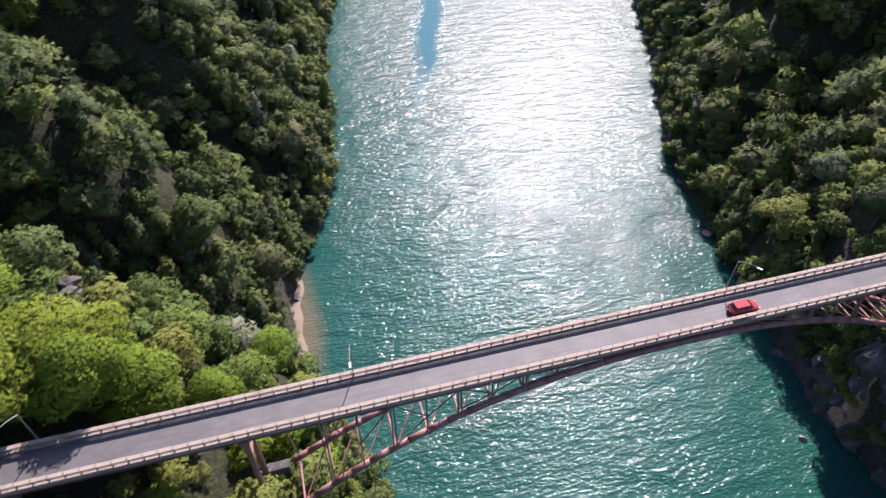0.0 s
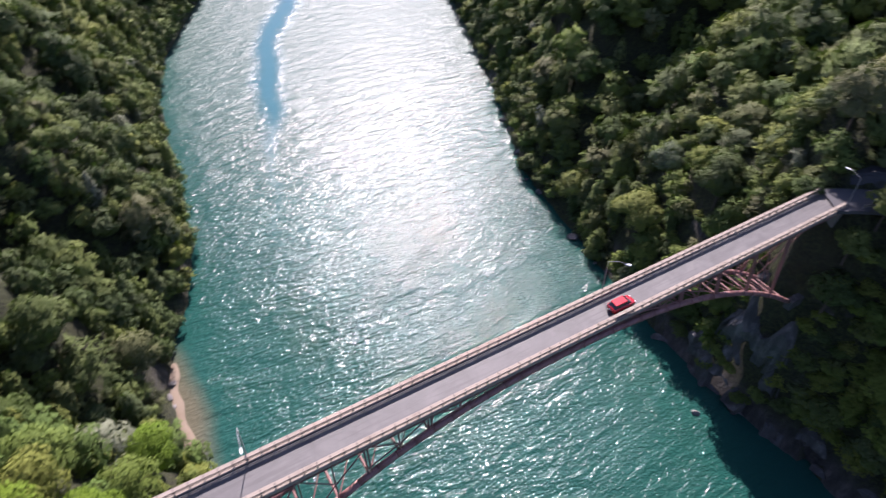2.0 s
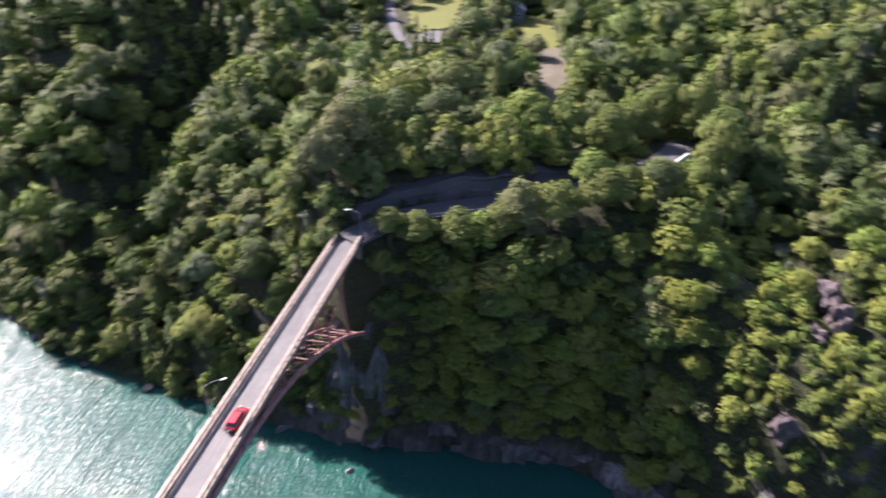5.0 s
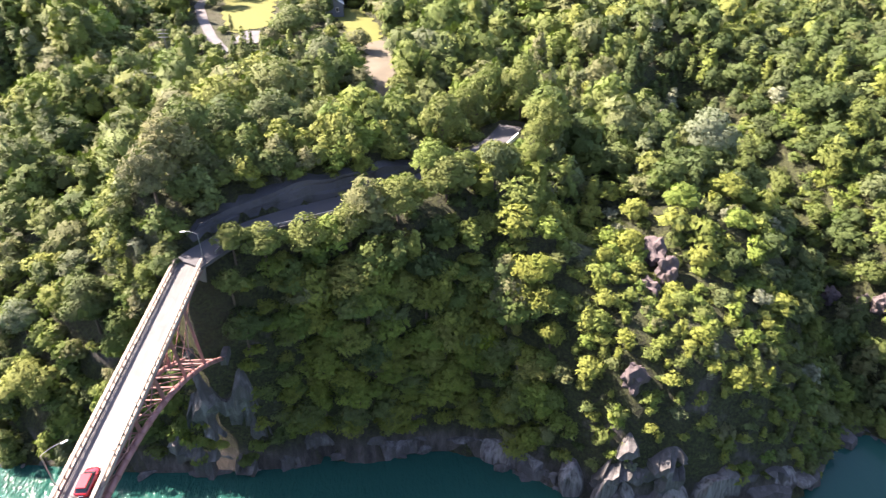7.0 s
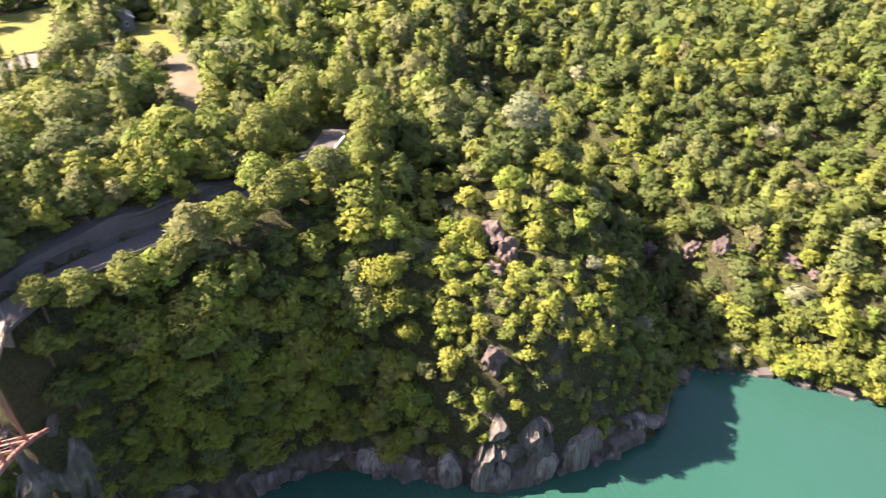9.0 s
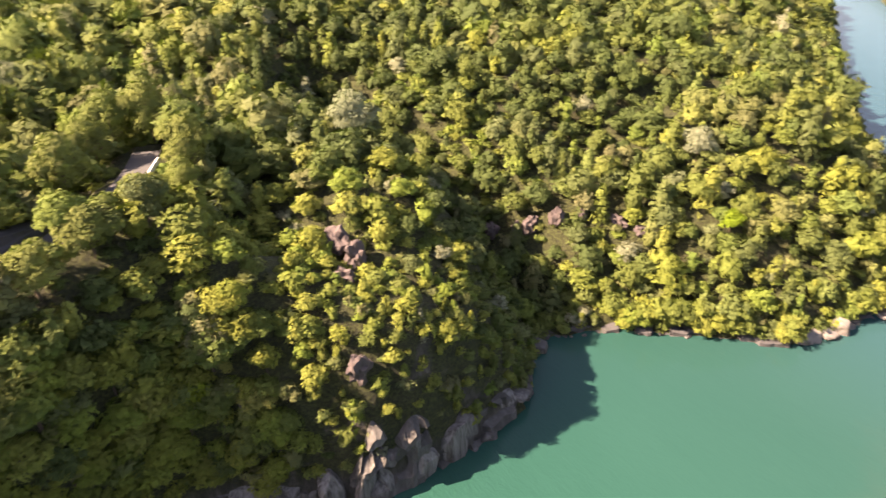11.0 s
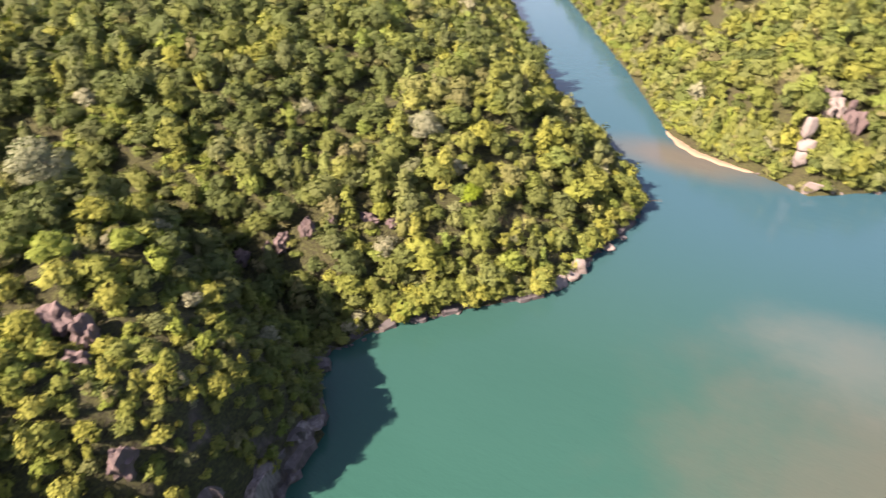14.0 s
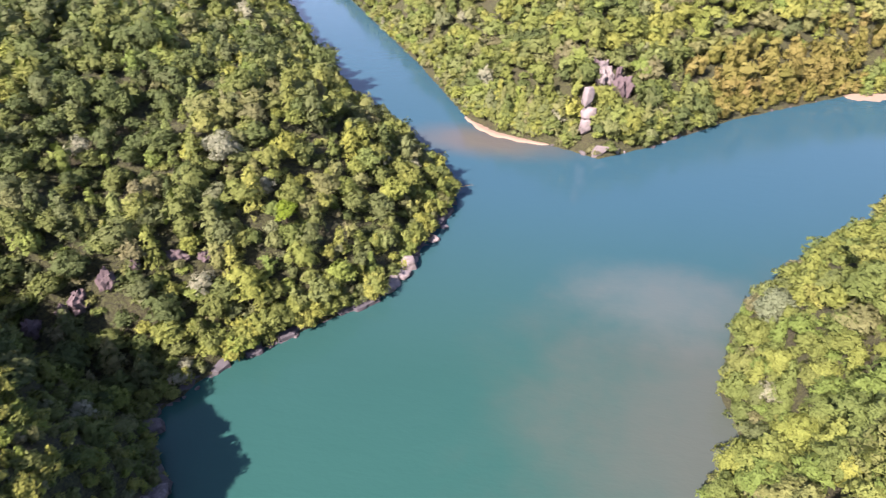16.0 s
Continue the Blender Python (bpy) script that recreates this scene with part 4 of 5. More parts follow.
for x in np.arange(42 - 49.5, 42 + 50, 4.125):
    x = float(x)
    if abs(x - 42) < 12:
        continue
    bm = bmesh.new()
    tube(bm, (x, rib_y(x, -1), rib(x)), (x, rib_y(x, 1), rib(x)), 0.16, 0.16, 8)
    bpart("cross_strut", bm, STEEL)
    bm = bmesh.new()
    x2 = x + (4.125 if x < 42 else -4.125)
    tube(bm, (x, rib_y(x, -1), rib(x)), (x2, rib_y(x2, 1), rib(x2)), 0.09, 0.09)
    bpart("lateral_brace", bm, STEEL)
    if rib(x) < 43:
        bm = bmesh.new()
        tube(bm, (x, rib_y(x, 1), rib(x)), (x, rib_y(x, -1) * 0.5 + MID * 0.5, DECK_TOP - 0.9), 0.09, 0.09)
        bpart("sway_brace", bm, STEEL)
# piers and footings
for x, zb in ((-12.0, 22),):
    for side in (-1, 1):
        bm = bmesh.new()
        tube(bm, (x, MID + side * 2.1, zb), (x, MID + side * 1.7, DECK_TOP - 1.3), 0.42, 0.34, 12)
        bpart("pier_leg", bm, STEEL)
    bm = bmesh.new()
    box(bm, (x - 0.5, MID - 2.4, DECK_TOP - 1.9), (x + 0.5, MID + 2.4, DECK_TOP - 1.32), 0.06)
    bpart("pier_cap", bm, STEEL)
    bm = bmesh.new()
    box(bm, (x - 0.15, MID - 2.1, DECK_TOP - 7), (x + 0.15, MID + 2.1, DECK_TOP - 6.5))
    bpart("pier_tie", bm, STEEL)
for x in (-9.5, 93.5):
    for side in (-1, 1):
        bm = bmesh.new()
        y = rib_y(x, side)
        s = -1 if x < 42 else 1
        box(bm, (min(x - s * 0.4, x + s * 4), y - 0.65, rib(x) - 1.5), (max(x - s * 0.4, x + s * 4), y + 0.65, rib(x) + 0.5), 0.15)
        bpart("arch_footing", bm, ROCK, label="dark rock-coloured arch footing")
for x0, x1 in ((X_W - 1, X_W + 6), (X_E - 0.6, X_E + 3)):
    bm = bmesh.new()
    box(bm, (x0, Y_S + 0.2, 40), (x1, Y_N - 0.2, DECK_TOP - 0.47), 0.1)
    bpart("abutment", bm, GREY_CONC)

# darker than the coping: shade on the rail sides put into the colour
RAIL = plain("weathered_shaded_concrete_rail", (0.139, 0.113, 0.096), 0.85, vary=0.5, scale=1.4, bump=0.02, dirt=(0.058, 0.046, 0.035), dirty=0.5)
post_bm = bmesh.new()
box(post_bm, (-0.06, -0.11, 0), (0.06, 0.11, 0.96), 0.015)
POST = bpy.data.meshes.new("post")
post_bm.to_mesh(POST)
post_bm.free()
POST.materials.append(RAIL)
for side, y in ((-1, Y_S + 0.2), (1, Y_N - 0.2)):
    bm = bmesh.new()
    out = 0.06 if side < 0 else 0.12
    box(bm, (X_W, y - 0.24 - (out if side < 0 else 0), DECK_TOP - 0.30), (X_E, y + 0.24 + (out if side > 0 else 0), DECK_TOP + 0.16), 0.03)
    rail = bpart("parapet_kerb", bm, KERB, label="beige concrete kerb below the railing")
    for z, w, t in ((0.96, 0.23, 0.12), (0.76, 0.035, 0.08), (0.55, 0.035, 0.08), (0.34, 0.035, 0.08)):
        # the coping is cast in bays with open joints
        for k in range(int((X_E - X_W) / (1.56 if z > 0.9 else 6.24)) + 1):
            step = 1.56 if z > 0.9 else 6.24
            x0, x1 = X_W + 0.1 + k * step + 0.02, min(X_E, X_W + 0.1 + (k + 1) * step - 0.02)
            if x1 - x0 < 0.2:
                continue
            dip = 0.012 * math.sin(k * 2.3 + side)
            bm = bmesh.new()
            box(bm, (x0, y - w, DECK_TOP + z + dip), (x1, y + w, DECK_TOP + z + t + dip))
            bpart("coping" if z > 0.9 else "rail", bm, KERB if z > 0.9 else RAIL, rail)
    for k in range(int((X_E - X_W) / 1.56) + 1):
        p = new("post", POST)
        p.parent = rail
        p.location = (X_W + 0.1 + k * 1.56 - 42, y - MID, DECK_TOP + 0.16 + 0.004)


# ---- street lamps ----
def street_lamp(x, y, arm, height=5.0):
    root = tagged(new("street_lamp"), "slim grey street lamp with a bent arm on the bridge railing", "street lamp", "lamps along the bridge")
    root.location = (x, y, DECK_TOP + 0.9)
    bm = bmesh.new()
    tube(bm, (0, 0, -0.7), (0, 0, height), 0.075, 0.05, 8)
    part("pole", bm, GALV, root)
    bm = bmesh.new()
    a = Vector((arm[0], arm[1], 0))
    pts = [Vector((0, 0, height)) + a * u + Vector((0, 0, 0.45 * math.sin(u * 2.4))) for u in np.linspace(0, 1, 7)]
    for p, q in zip(pts, pts[1:]):
        tube(bm, p, q, 0.045, 0.045, 6)
    part("arm", bm, GALV, root)
    bm = bmesh.new()
    box(bm, (-0.12, -0.38, -0.07), (0.12, 0.38, 0.07), 0.04)
    turn = math.atan2(-arm[0], arm[1])
    bmesh.ops.transform(bm, matrix=Matrix.Translation(pts[-1]) @ Matrix.Rotation(turn, 4, "Z"), verts=bm.verts)
    part("lamp_head", bm, LAMP_HEAD, root, "white lamp head")


LAMP_HEAD = plain("white_lamp_shell", (0.75, 0.76, 0.76), 0.35, vary=0.1)
street_lamp(51.5, Y_N + 0.15, (1.6, -2.0))
street_lamp(1.4, Y_N + 0.15, (-0.4, -3.0))
street_lamp(-33.0, Y_N + 0.15, (-1.8, -2.2))
street_lamp(97.6, Y_S - 0.1, (0.4, 2.6))


# ---- car ----
def small_car(x, y, z):
    root = tagged(new("car"), "small glossy red hatchback on the bridge deck", "car")
    root.location = (x, y, z)
    root.rotation_euler = (0, 0, 0)
    red = Nodes("red_car_paint").set(Base_Color=(0.36, 0.008, 0.013, 1), Roughness=0.25)
    red.bsdf.inputs["Coat Weight"].default_value = 0.7
    glass = Nodes("dark_car_glass").set(Base_Color=(0.02, 0.022, 0.025, 1), Roughness=0.06)
    tyre = plain("tyre_rubber", (0.02, 0.02, 0.02), 0.9)
    # sections along the length: x, half width, sill, belt, top, half width of the top
    sec = [(-2.02, 0.62, 0.42, 0.80, 0.86, 0.55), (-1.90, 0.80, 0.28, 0.92, 0.98, 0.70), (-1.2, 0.84, 0.22, 0.93, 1.0, 0.74),
           (0.6, 0.85, 0.22, 0.92, 0.98, 0.74), (1.25, 0.83, 0.24, 0.84, 0.92, 0.70), (1.85, 0.76, 0.28, 0.66, 0.74, 0.60), (2.02, 0.58, 0.40, 0.56, 0.60, 0.45)]
    bm = bmesh.new()
    rings = []
    for sx, w, lo, belt, top, tw in sec:
        prof = [(-w * 0.9, lo), (-w, lo + 0.15), (-w, belt), (-tw, top), (tw, top), (w, belt), (w, lo + 0.15), (w * 0.9, lo)]
        rings.append([bm.verts.new((sx, py, pz)) for py, pz in prof])
    for a, b in zip(rings, rings[1:]):
        for i in range(8):
            bm.faces.new((a[i], b[i], b[(i + 1) % 8], a[(i + 1) % 8]))
    bm.faces.new(rings[0][::-1])
    bm.faces.new(rings[-1])
    bmesh.ops.recalc_face_normals(bm, faces=bm.faces)
    body = part("body", bm, red.m, root, smooth=True)
    bm = bmesh.new()
    rings = []
    for sx, w, z0, z1, tw in ((-1.86, 0.66, 0.95, 1.0, 0.62), (-1.45, 0.70, 0.97, 1.40, 0.56), (-0.2, 0.70, 0.97, 1.48, 0.58), (0.45, 0.70, 0.96, 1.40, 0.55), (1.15, 0.66, 0.92, 0.95, 0.62)):
        rings.append([bm.verts.new((sx, py, pz)) for py, pz in ((-w, z0), (-tw, z1), (tw, z1), (w, z0))])
    for a, b in zip(rings, rings[1:]):
        for i in range(3):
            bm.faces.new((a[i], b[i], b[i + 1], a[i + 1]))
    bm.faces.new(rings[0][::-1])
    bm.faces.new(rings[-1])
    bmesh.ops.recalc_face_normals(bm, faces=bm.faces)
    part("windows", bm, glass.m, body, "dark tinted car windows")
    bm = bmesh.new()
    box(bm, (-1.6, -0.60, 1.41), (0.40, 0.60, 1.53), 0.05)
    part("roof", bm, red.m, body)
    for sx in (-1.25, 1.28):
        for sy in (-0.78, 0.78):
            bm = bmesh.new()
            tube(bm, (sx, sy - 0.1, 0.31), (sx, sy + 0.1, 0.31), 0.31, 0.31, 18)
            wheel = part("wheel", bm, tyre, root)
            bm = bmesh.new()
            o = 0.11 if sy > 0 else -0.11
            tube(bm, (sx, sy + o - 0.01, 0.31), (sx, sy + o + 0.01, 0.31), 0.19, 0.19, 12)
            part("rim", bm, GALV, wheel)
    lens = Nodes("headlight_glass").set(Base_Color=(0.8, 0.8, 0.8, 1), Roughness=0.1).m
    tail = Nodes("tail_light").set(Base_Color=(0.35, 0.01, 0.01, 1), Roughness=0.15).m
    for sy in (-0.55, 0.55):
        bm = bmesh.new()
        box(bm, (1.78, sy - 0.16, 0.56), (1.98, sy + 0.16, 0.70), 0.04)
        part("headlight", bm, lens, body)
        bm = bmesh.new()
        box(bm, (-2.02, sy - 0.12, 0.72), (-1.86, sy + 0.12, 0.92), 0.03)
        part("tail_light", bm, tail, body)
        bm = bmesh.new()
        box(bm, (0.62, sy * 1.55 - 0.09, 0.93), (0.76, sy * 1.55 + 0.09, 1.06), 0.03)
        part("wing_mirror", bm, red.m, body)
    bm = bmesh.new()
    box(bm, (-2.06, -0.26, 0.55), (-2.02, 0.26, 0.67), 0.005)
    part("number_plate", bm, lens, body, "plain number plate")


small_car(52.0, MID - 0.75, DECK_TOP + 0.03)


# ---- roads on land ----
def ribbon(name, line, half, z, mat, label, cat):
    pts = []
    for (ax, ay), (bx, by) in zip(line, line[1:]):
        n = max(2, int(math.hypot(bx - ax, by - ay) / 3))
        pts += [(ax + (bx - ax) * i / n, ay + (by - ay) * i / n) for i in range(n)]
    pts = np.array(pts + [line[-1]], float)
    for _ in range(6):
        pts[1:-1] = (pts[:-2] + 2 * pts[1:-1] + pts[2:]) / 4
    tan = np.gradient(pts, axis=0)
    tan /= np.linalg.norm(tan, axis=1, keepdims=True)
    nrm = np.stack([-tan[:, 1], tan[:, 0]], -1)
    bm = bmesh.new()
    rows = [[bm.verts.new((*(p + q * o), z + dz)) for o, dz in ((-half, -0.6), (-half, 0), (half, 0), (half, -0.6))] for p, q in zip(pts, nrm)]
    for a, b in zip(rows, rows[1:]):
        for i in range(3):
            bm.faces.new((a[i], a[i + 1], b[i + 1], b[i]))
    bmesh.ops.recalc_face_normals(bm, faces=bm.faces)
    ob = part(name, bm, mat)
    return tagged(ob, label, cat, kind="structure"), pts, nrm


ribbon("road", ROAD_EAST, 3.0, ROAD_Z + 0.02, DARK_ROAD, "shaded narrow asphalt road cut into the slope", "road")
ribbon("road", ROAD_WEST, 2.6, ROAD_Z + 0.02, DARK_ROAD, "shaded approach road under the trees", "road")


def drape(name, cells, size, lift, mat, label, cat, kind="structure"):
    """A thin cover that follows the ground over square cells."""
    bm = bmesh.new()
    spots = sorted({(i + a, j + b) for i, j in cells for a in (0, 1) for b in (0, 1)})
    at = np.array(spots, float) * size
    high = land(at[:, 0], at[:, 1])[0] + lift
    seen = {q: bm.verts.new((p[0], p[1], float(z))) for q, p, z in zip(spots, at.tolist(), high)}
    for i, j in cells:
        bm.faces.new((seen[i, j], seen[i + 1, j], seen[i + 1, j + 1], seen[i, j + 1]))
    return tagged(part(name, bm, mat), label, cat, kind=kind)


def cells_in(test, x0, x1, y0, y1, size):
    i, j = np.meshgrid(np.arange(int(x0 / size), int(x1 / size)), np.arange(int(y0 / size), int(y1 / size)), indexing="ij")
    hit = test((i + 0.5) * size, (j + 0.5) * size)
    return [(int(p), int(q)) for p, q in zip(i[hit], j[hit])]


def near_line(line, half):
    return lambda x, y: along(x, y, line) < half + 1.2 * np.sin(x * 0.9) * np.sin(y * 0.7)


drape("meadow", cells_in(lambda x, y: inside(x + 0.8 * np.sin(y * 0.9), y + 0.7 * np.sin(x * 0.7), MEADOW), 240, 320, 48, 86, 1.0), 1.0, 0.25, FIELD, "sunlit mown yellow-green meadow on the terrace", "meadow")
drape("lawn", cells_in(near_line([(234, 18), (255, 20), (275, 27)], 6.5), 220, 290, 4, 40, 0.8), 0.8, 0.22, FIELD, "rough bright grass in front of the house", "lawn")
drape("bare_earth", cells_in(near_line([(183, 10), (205, 11), (228, 13)], 4.6), 170, 240, 0, 30, 0.6), 0.6, 0.3, SOIL, "cleared strip of pale stony earth", "bare ground")
drape("lane", cells_in(lambda x, y: along(x, y, LANE) < 1.9, 215, 356, 56, 96, 0.5), 0.5, 0.32, ASPHALT, "pale concrete lane beside the meadow", "lane")


def beach(line, half, label, rise=1.0):
    """A strip of sand along the water that dips under it."""
    pts = []
    for (ax, ay), (bx, by) in zip(line, line[1:]):
        n = max(2, int(math.hypot(bx - ax, by - ay) / 1.2))
        pts += [(ax + (bx - ax) * i / n, ay + (by - ay) * i / n) for i in range(n)]
    pts = np.array(pts + [line[-1]], float)
    for _ in range(8):
        pts[1:-1] = (pts[:-2] + 2 * pts[1:-1] + pts[2:]) / 4
    tan = np.gradient(pts, axis=0)
    tan /= np.linalg.norm(tan, axis=1, keepdims=True)
    nrm = np.stack([-tan[:, 1], tan[:, 0]], -1)
    bm = bmesh.new()
    rows = []
    for k, (p, q) in enumerate(zip(pts, nrm)):
        wide = half * math.sin(math.pi * (k + 0.6) / (len(pts) + 0.2)) ** 0.5 * (1 + 0.12 * math.sin(k * 0.8) + 0.1 * math.sin(k * 0.31 + 1))
        rows.append([bm.verts.new((*(p + q * wide * o), z * rise + 0.05 * math.sin(k * 1.7 + o * 5))) for o, z in ((-1.6, -0.5), (-0.9, 0.08), (-0.3, 0.38), (0.5, 0.75), (1.3, 1.3), (1.5, 0.2))])
    for a, b in zip(rows, rows[1:]):
        for i in range(5):
            bm.faces.new((a[i], b[i], b[i + 1], a[i + 1]))
    bmesh.ops.recalc_face_normals(bm, faces=bm.faces)
    return tagged(part("beach", bm, SAND, smooth=True), label, "beach", kind="structure")


beach([(54, -279), (45, -270), (36, -263.5), (27, -260), (16, -257)][::-1], 2.8, "narrow pale sand beach at the river mouth", 0.4)
beach([(-5.5, 110), (-8.6, 104), (-9.2, 98), (-8.6, 91), (-7.6, 85)], 2.1, "small brown sand beach below the trees", 0.45)
beach([(-118, -335), (-130, -338), (-145, -341)], 8.0, "pale bare sand bank on the far shore")


# ---- cliff foot ----
def cliff(line, y0, y1, top, mat, label):
    """Fractured rock wall that stands in the water along the bank."""
    pts = []
    for (ax, ay), (bx, by) in zip(line, line[1:]):
        n = max(1, int(math.hypot(bx - ax, by - ay) / 0.9))
        pts += [(ax + (bx - ax) * i / n, ay + (by - ay) * i / n) for i in range(n)]
    pts = np.array([q for q in pts if y1 < q[1] < y0], float)
    for _ in range(3):
        pts[1:-1] = (pts[:-2] + 2 * pts[1:-1] + pts[2:]) / 4
    tan = np.gradient(pts, axis=0)
    tan /= np.linalg.norm(tan, axis=1, keepdims=True)
    out = np.stack([tan[:, 1], -tan[:, 0]], -1)
    bm = bmesh.new()
    rows = []
    for k, (p, q) in enumerate(zip(pts, out)):
        end = min(1.0, k / 8, (len(pts) - 1 - k) / 8)
        tall = 0.25 + 1.4 * math.exp(-((p[1] + 45) / 26) ** 2) + 0.5 * math.exp(-((p[1] - 18) / 16) ** 2)
        steep = math.exp(-((p[1] - 44) / 10) ** 4)
        tall += 3.4 * steep
        hi = max(0.4, top * tall * (0.75 + 1.1 * noise.noise((k * 0.11, 3, 0)))) * end + 0.3
        row = []
        for i in range(12):
            u = i / 11
            z = -1.2 + (hi + 1.2) * min(1.0, u * 1.12)
            c = noise.cell((k * 0.21 + 0.7 * math.floor(z / 3.3), z / 3.3, 0.5))
            f = noise.noise((k * 0.35, z * 0.2, 7))
            o = 0.2 + 2.1 * c + 0.6 * f - (0.14 - 0.12 * steep) * z - max(0, u - 0.88) * 34
            row.append(bm.verts.new((p[0] + q[0] * o, p[1] + q[1] * o, z)))
        rows.append(row)
    for a, b in zip(rows, rows[1:]):
        for i in range(11):
            bm.faces.new((a[i], b[i], b[i + 1], a[i + 1]))
    bmesh.ops.recalc_face_normals(bm, faces=bm.faces)
    return tagged(part("cliff", bm, mat), label, "cliff", kind="structure")


cliff(EAST, 64, -101, 9.5, ROCK, "fractured grey granite cliff rising from the water")
cliff(EAST, -99, -218, 5.0, SHADED_ROCK, "low rock ledge coloured dark for the shade of overhanging trees")

# ---- rocks ----
def boulder(x, y, z, sx, sy, sz, seed, label="angular grey granite boulder at the waterline", turn=0.0, chop=26, lean=0.0, name="boulder", mat=None):
    """A faceted rock: a hull of random points in a rounded block, its edges worn."""
    rng = np.random.default_rng(seed)
    q = rng.normal(size=(chop, 3))
    q /= np.abs(q).max(axis=1, keepdims=True) ** 0.9 * np.linalg.norm(q, axis=1, keepdims=True) ** 0.1
    q *= rng.uniform(0.82, 1.0, (chop, 1))
    bm = bmesh.new()
    for v in q:
        bm.verts.new((v[0] * sx, v[1] * sy + lean * v[2], v[2] * sz))
    bmesh.ops.convex_hull(bm, input=bm.verts)
    bmesh.ops.delete(bm, geom=[v for v in bm.verts if not v.link_faces], context="VERTS")
    bmesh.ops.bevel(bm, geom=list(bm.edges), offset=0.06 * min(sx, sy, sz), segments=1, affect="EDGES")
    ob = part(name, bm, mat or ROCK)
    ob.matrix_basis = pose(x, y, z, 0, 0, turn)
    return tagged(ob, label, "rock", "rocks along the shore")


def outcrop(x, y, z, sx, sy, sz, seed, mat=None):
    """A weathered knob of bedrock: cracked, lumpy, its foot in the slope."""
    bm = bmesh.new()
    bmesh.ops.create_icosphere(bm, subdivisions=3, radius=1)
    for v in bm.verts:
        p = v.co * 1.6 + Vector((seed * 3.7, seed * 1.3, 0))
        f = 1 + 0.35 * noise.noise(p) + 0.22 * (noise.cell(p * 1.5) - 0.5) - 0.25 * abs(noise.noise(p * 2.2))
        v.co = Vector((v.co.x * sx, v.co.y * sy, v.co.z * sz)) * f
    ob = part("outcrop", bm, mat or ROCK)
    ob.matrix_basis = pose(x, y, z, 0, 0, seed * 33)
    return tagged(ob, "bare purplish granite outcrop among the trees", "rock", "rocks along the shore")


_r = random.Random(5)
shore = []
for (ax, ay), (bx, by) in zip(EAST, EAST[1:]):
    n = max(1, int(math.hypot(bx - ax, by - ay) / 3.4))
    shore += [(ax + (bx - ax) * i / n, ay + (by - ay) * i / n) for i in range(n)]
for k, (x, y) in enumerate(shore):
    if -98 < y < 62:
        if _r.random() < 0.3:
            boulder(x - _r.uniform(-0.4, 1.2), y + _r.uniform(-1.5, 1.5), _r.uniform(-0.4, 0.8), _r.uniform(0.8, 1.9), _r.uniform(1.0, 2.8), _r.uniform(0.7, 1.7), 50 + k,
                    "grey granite block fallen at the cliff foot", _r.uniform(-40, 40), chop=12)
    elif -215 < y < 200 and _r.random() < 0.28:
        s = _r.uniform(0.3, 1.1) ** 1.5 + 0.25
        boulder(x + _r.uniform(-1.2, 1.0), y, 0.1, s * 1.2, s, s * 0.7, 150 + k, turn=_r.uniform(0, 180))
for k, (x, y, a, b, c) in enumerate([(54.0, -158.5, 3.0, 2.4, 2.2), (57.0, -151, 3.2, 2.4, 1.5), (53.0, -163, 2.6, 3.0, 3.0), (55.2, -154.5, 2.2, 2.2, 1.8), (49.2, -179, 2.7, 1.7, 1.3), (46.5, -187, 1.3, 1.0, 0.6), (58.8, -147.5, 1.4, 1.2, 0.8), (52, -167, 1.3, 1.2, 0.9), (86, 42, 0.9, 0.7, 0.6),
                                     (-6.5, 104, 0.9, 0.8, 0.7), (-8.5, 101, 1.2, 1.4, 0.8), (-8, 98, 0.8, 0.9, 0.5), (-34, -127, 1.4, 1.2, 1.0)]):
    boulder(x, y, c * 0.35, a, b, c, 300 + k, "pale weathered boulder at the water's edge", k * 40, mat=PALE_ROCK)
for k, (x, y, up, a, b, c) in enumerate([(-39, 80.5, 0.8, 2.6, 2.0, 1.7), (-36, 82, 0.4, 1.2, 1.0, 0.8), (111.5, -51, 6.0, 2.0, 2.0, 4.2), (117, -49.5, 6.0, 2.2, 2.8, 2.8), (107.5, -46, 3.0, 1.5, 2.2, 2.6),
                                         (89, -38.5, 0.6, 1.6, 1.8, 3.2), (98, -19, 0.2, 1.2, 1.2, 3.5), (130, -105, 5, 1.6, 1.6, 2.6), (121.5, -112.5, 5, 2.0, 1.4, 3.2), (116.5, -117.5, 5, 1.5, 1.7, 3.4),
                                         (112.5, -123.5, 3, 1.2, 1.0, 2.2), (106, -131, 4, 2.4, 1.3, 1.8), (100, -134, 3, 1.5, 1.5, 1.4), (124, -109, 6, 1.1, 1.2, 2.8)]):
    z = float(land(np.array([x], float), np.array([y], float))[0][0])
    outcrop(x, y, z + up * 0.3, a * 1.4, b * 1.4, c * 1.2, k, ROCK if k in (0, 1, 6) else PINK_ROCK)
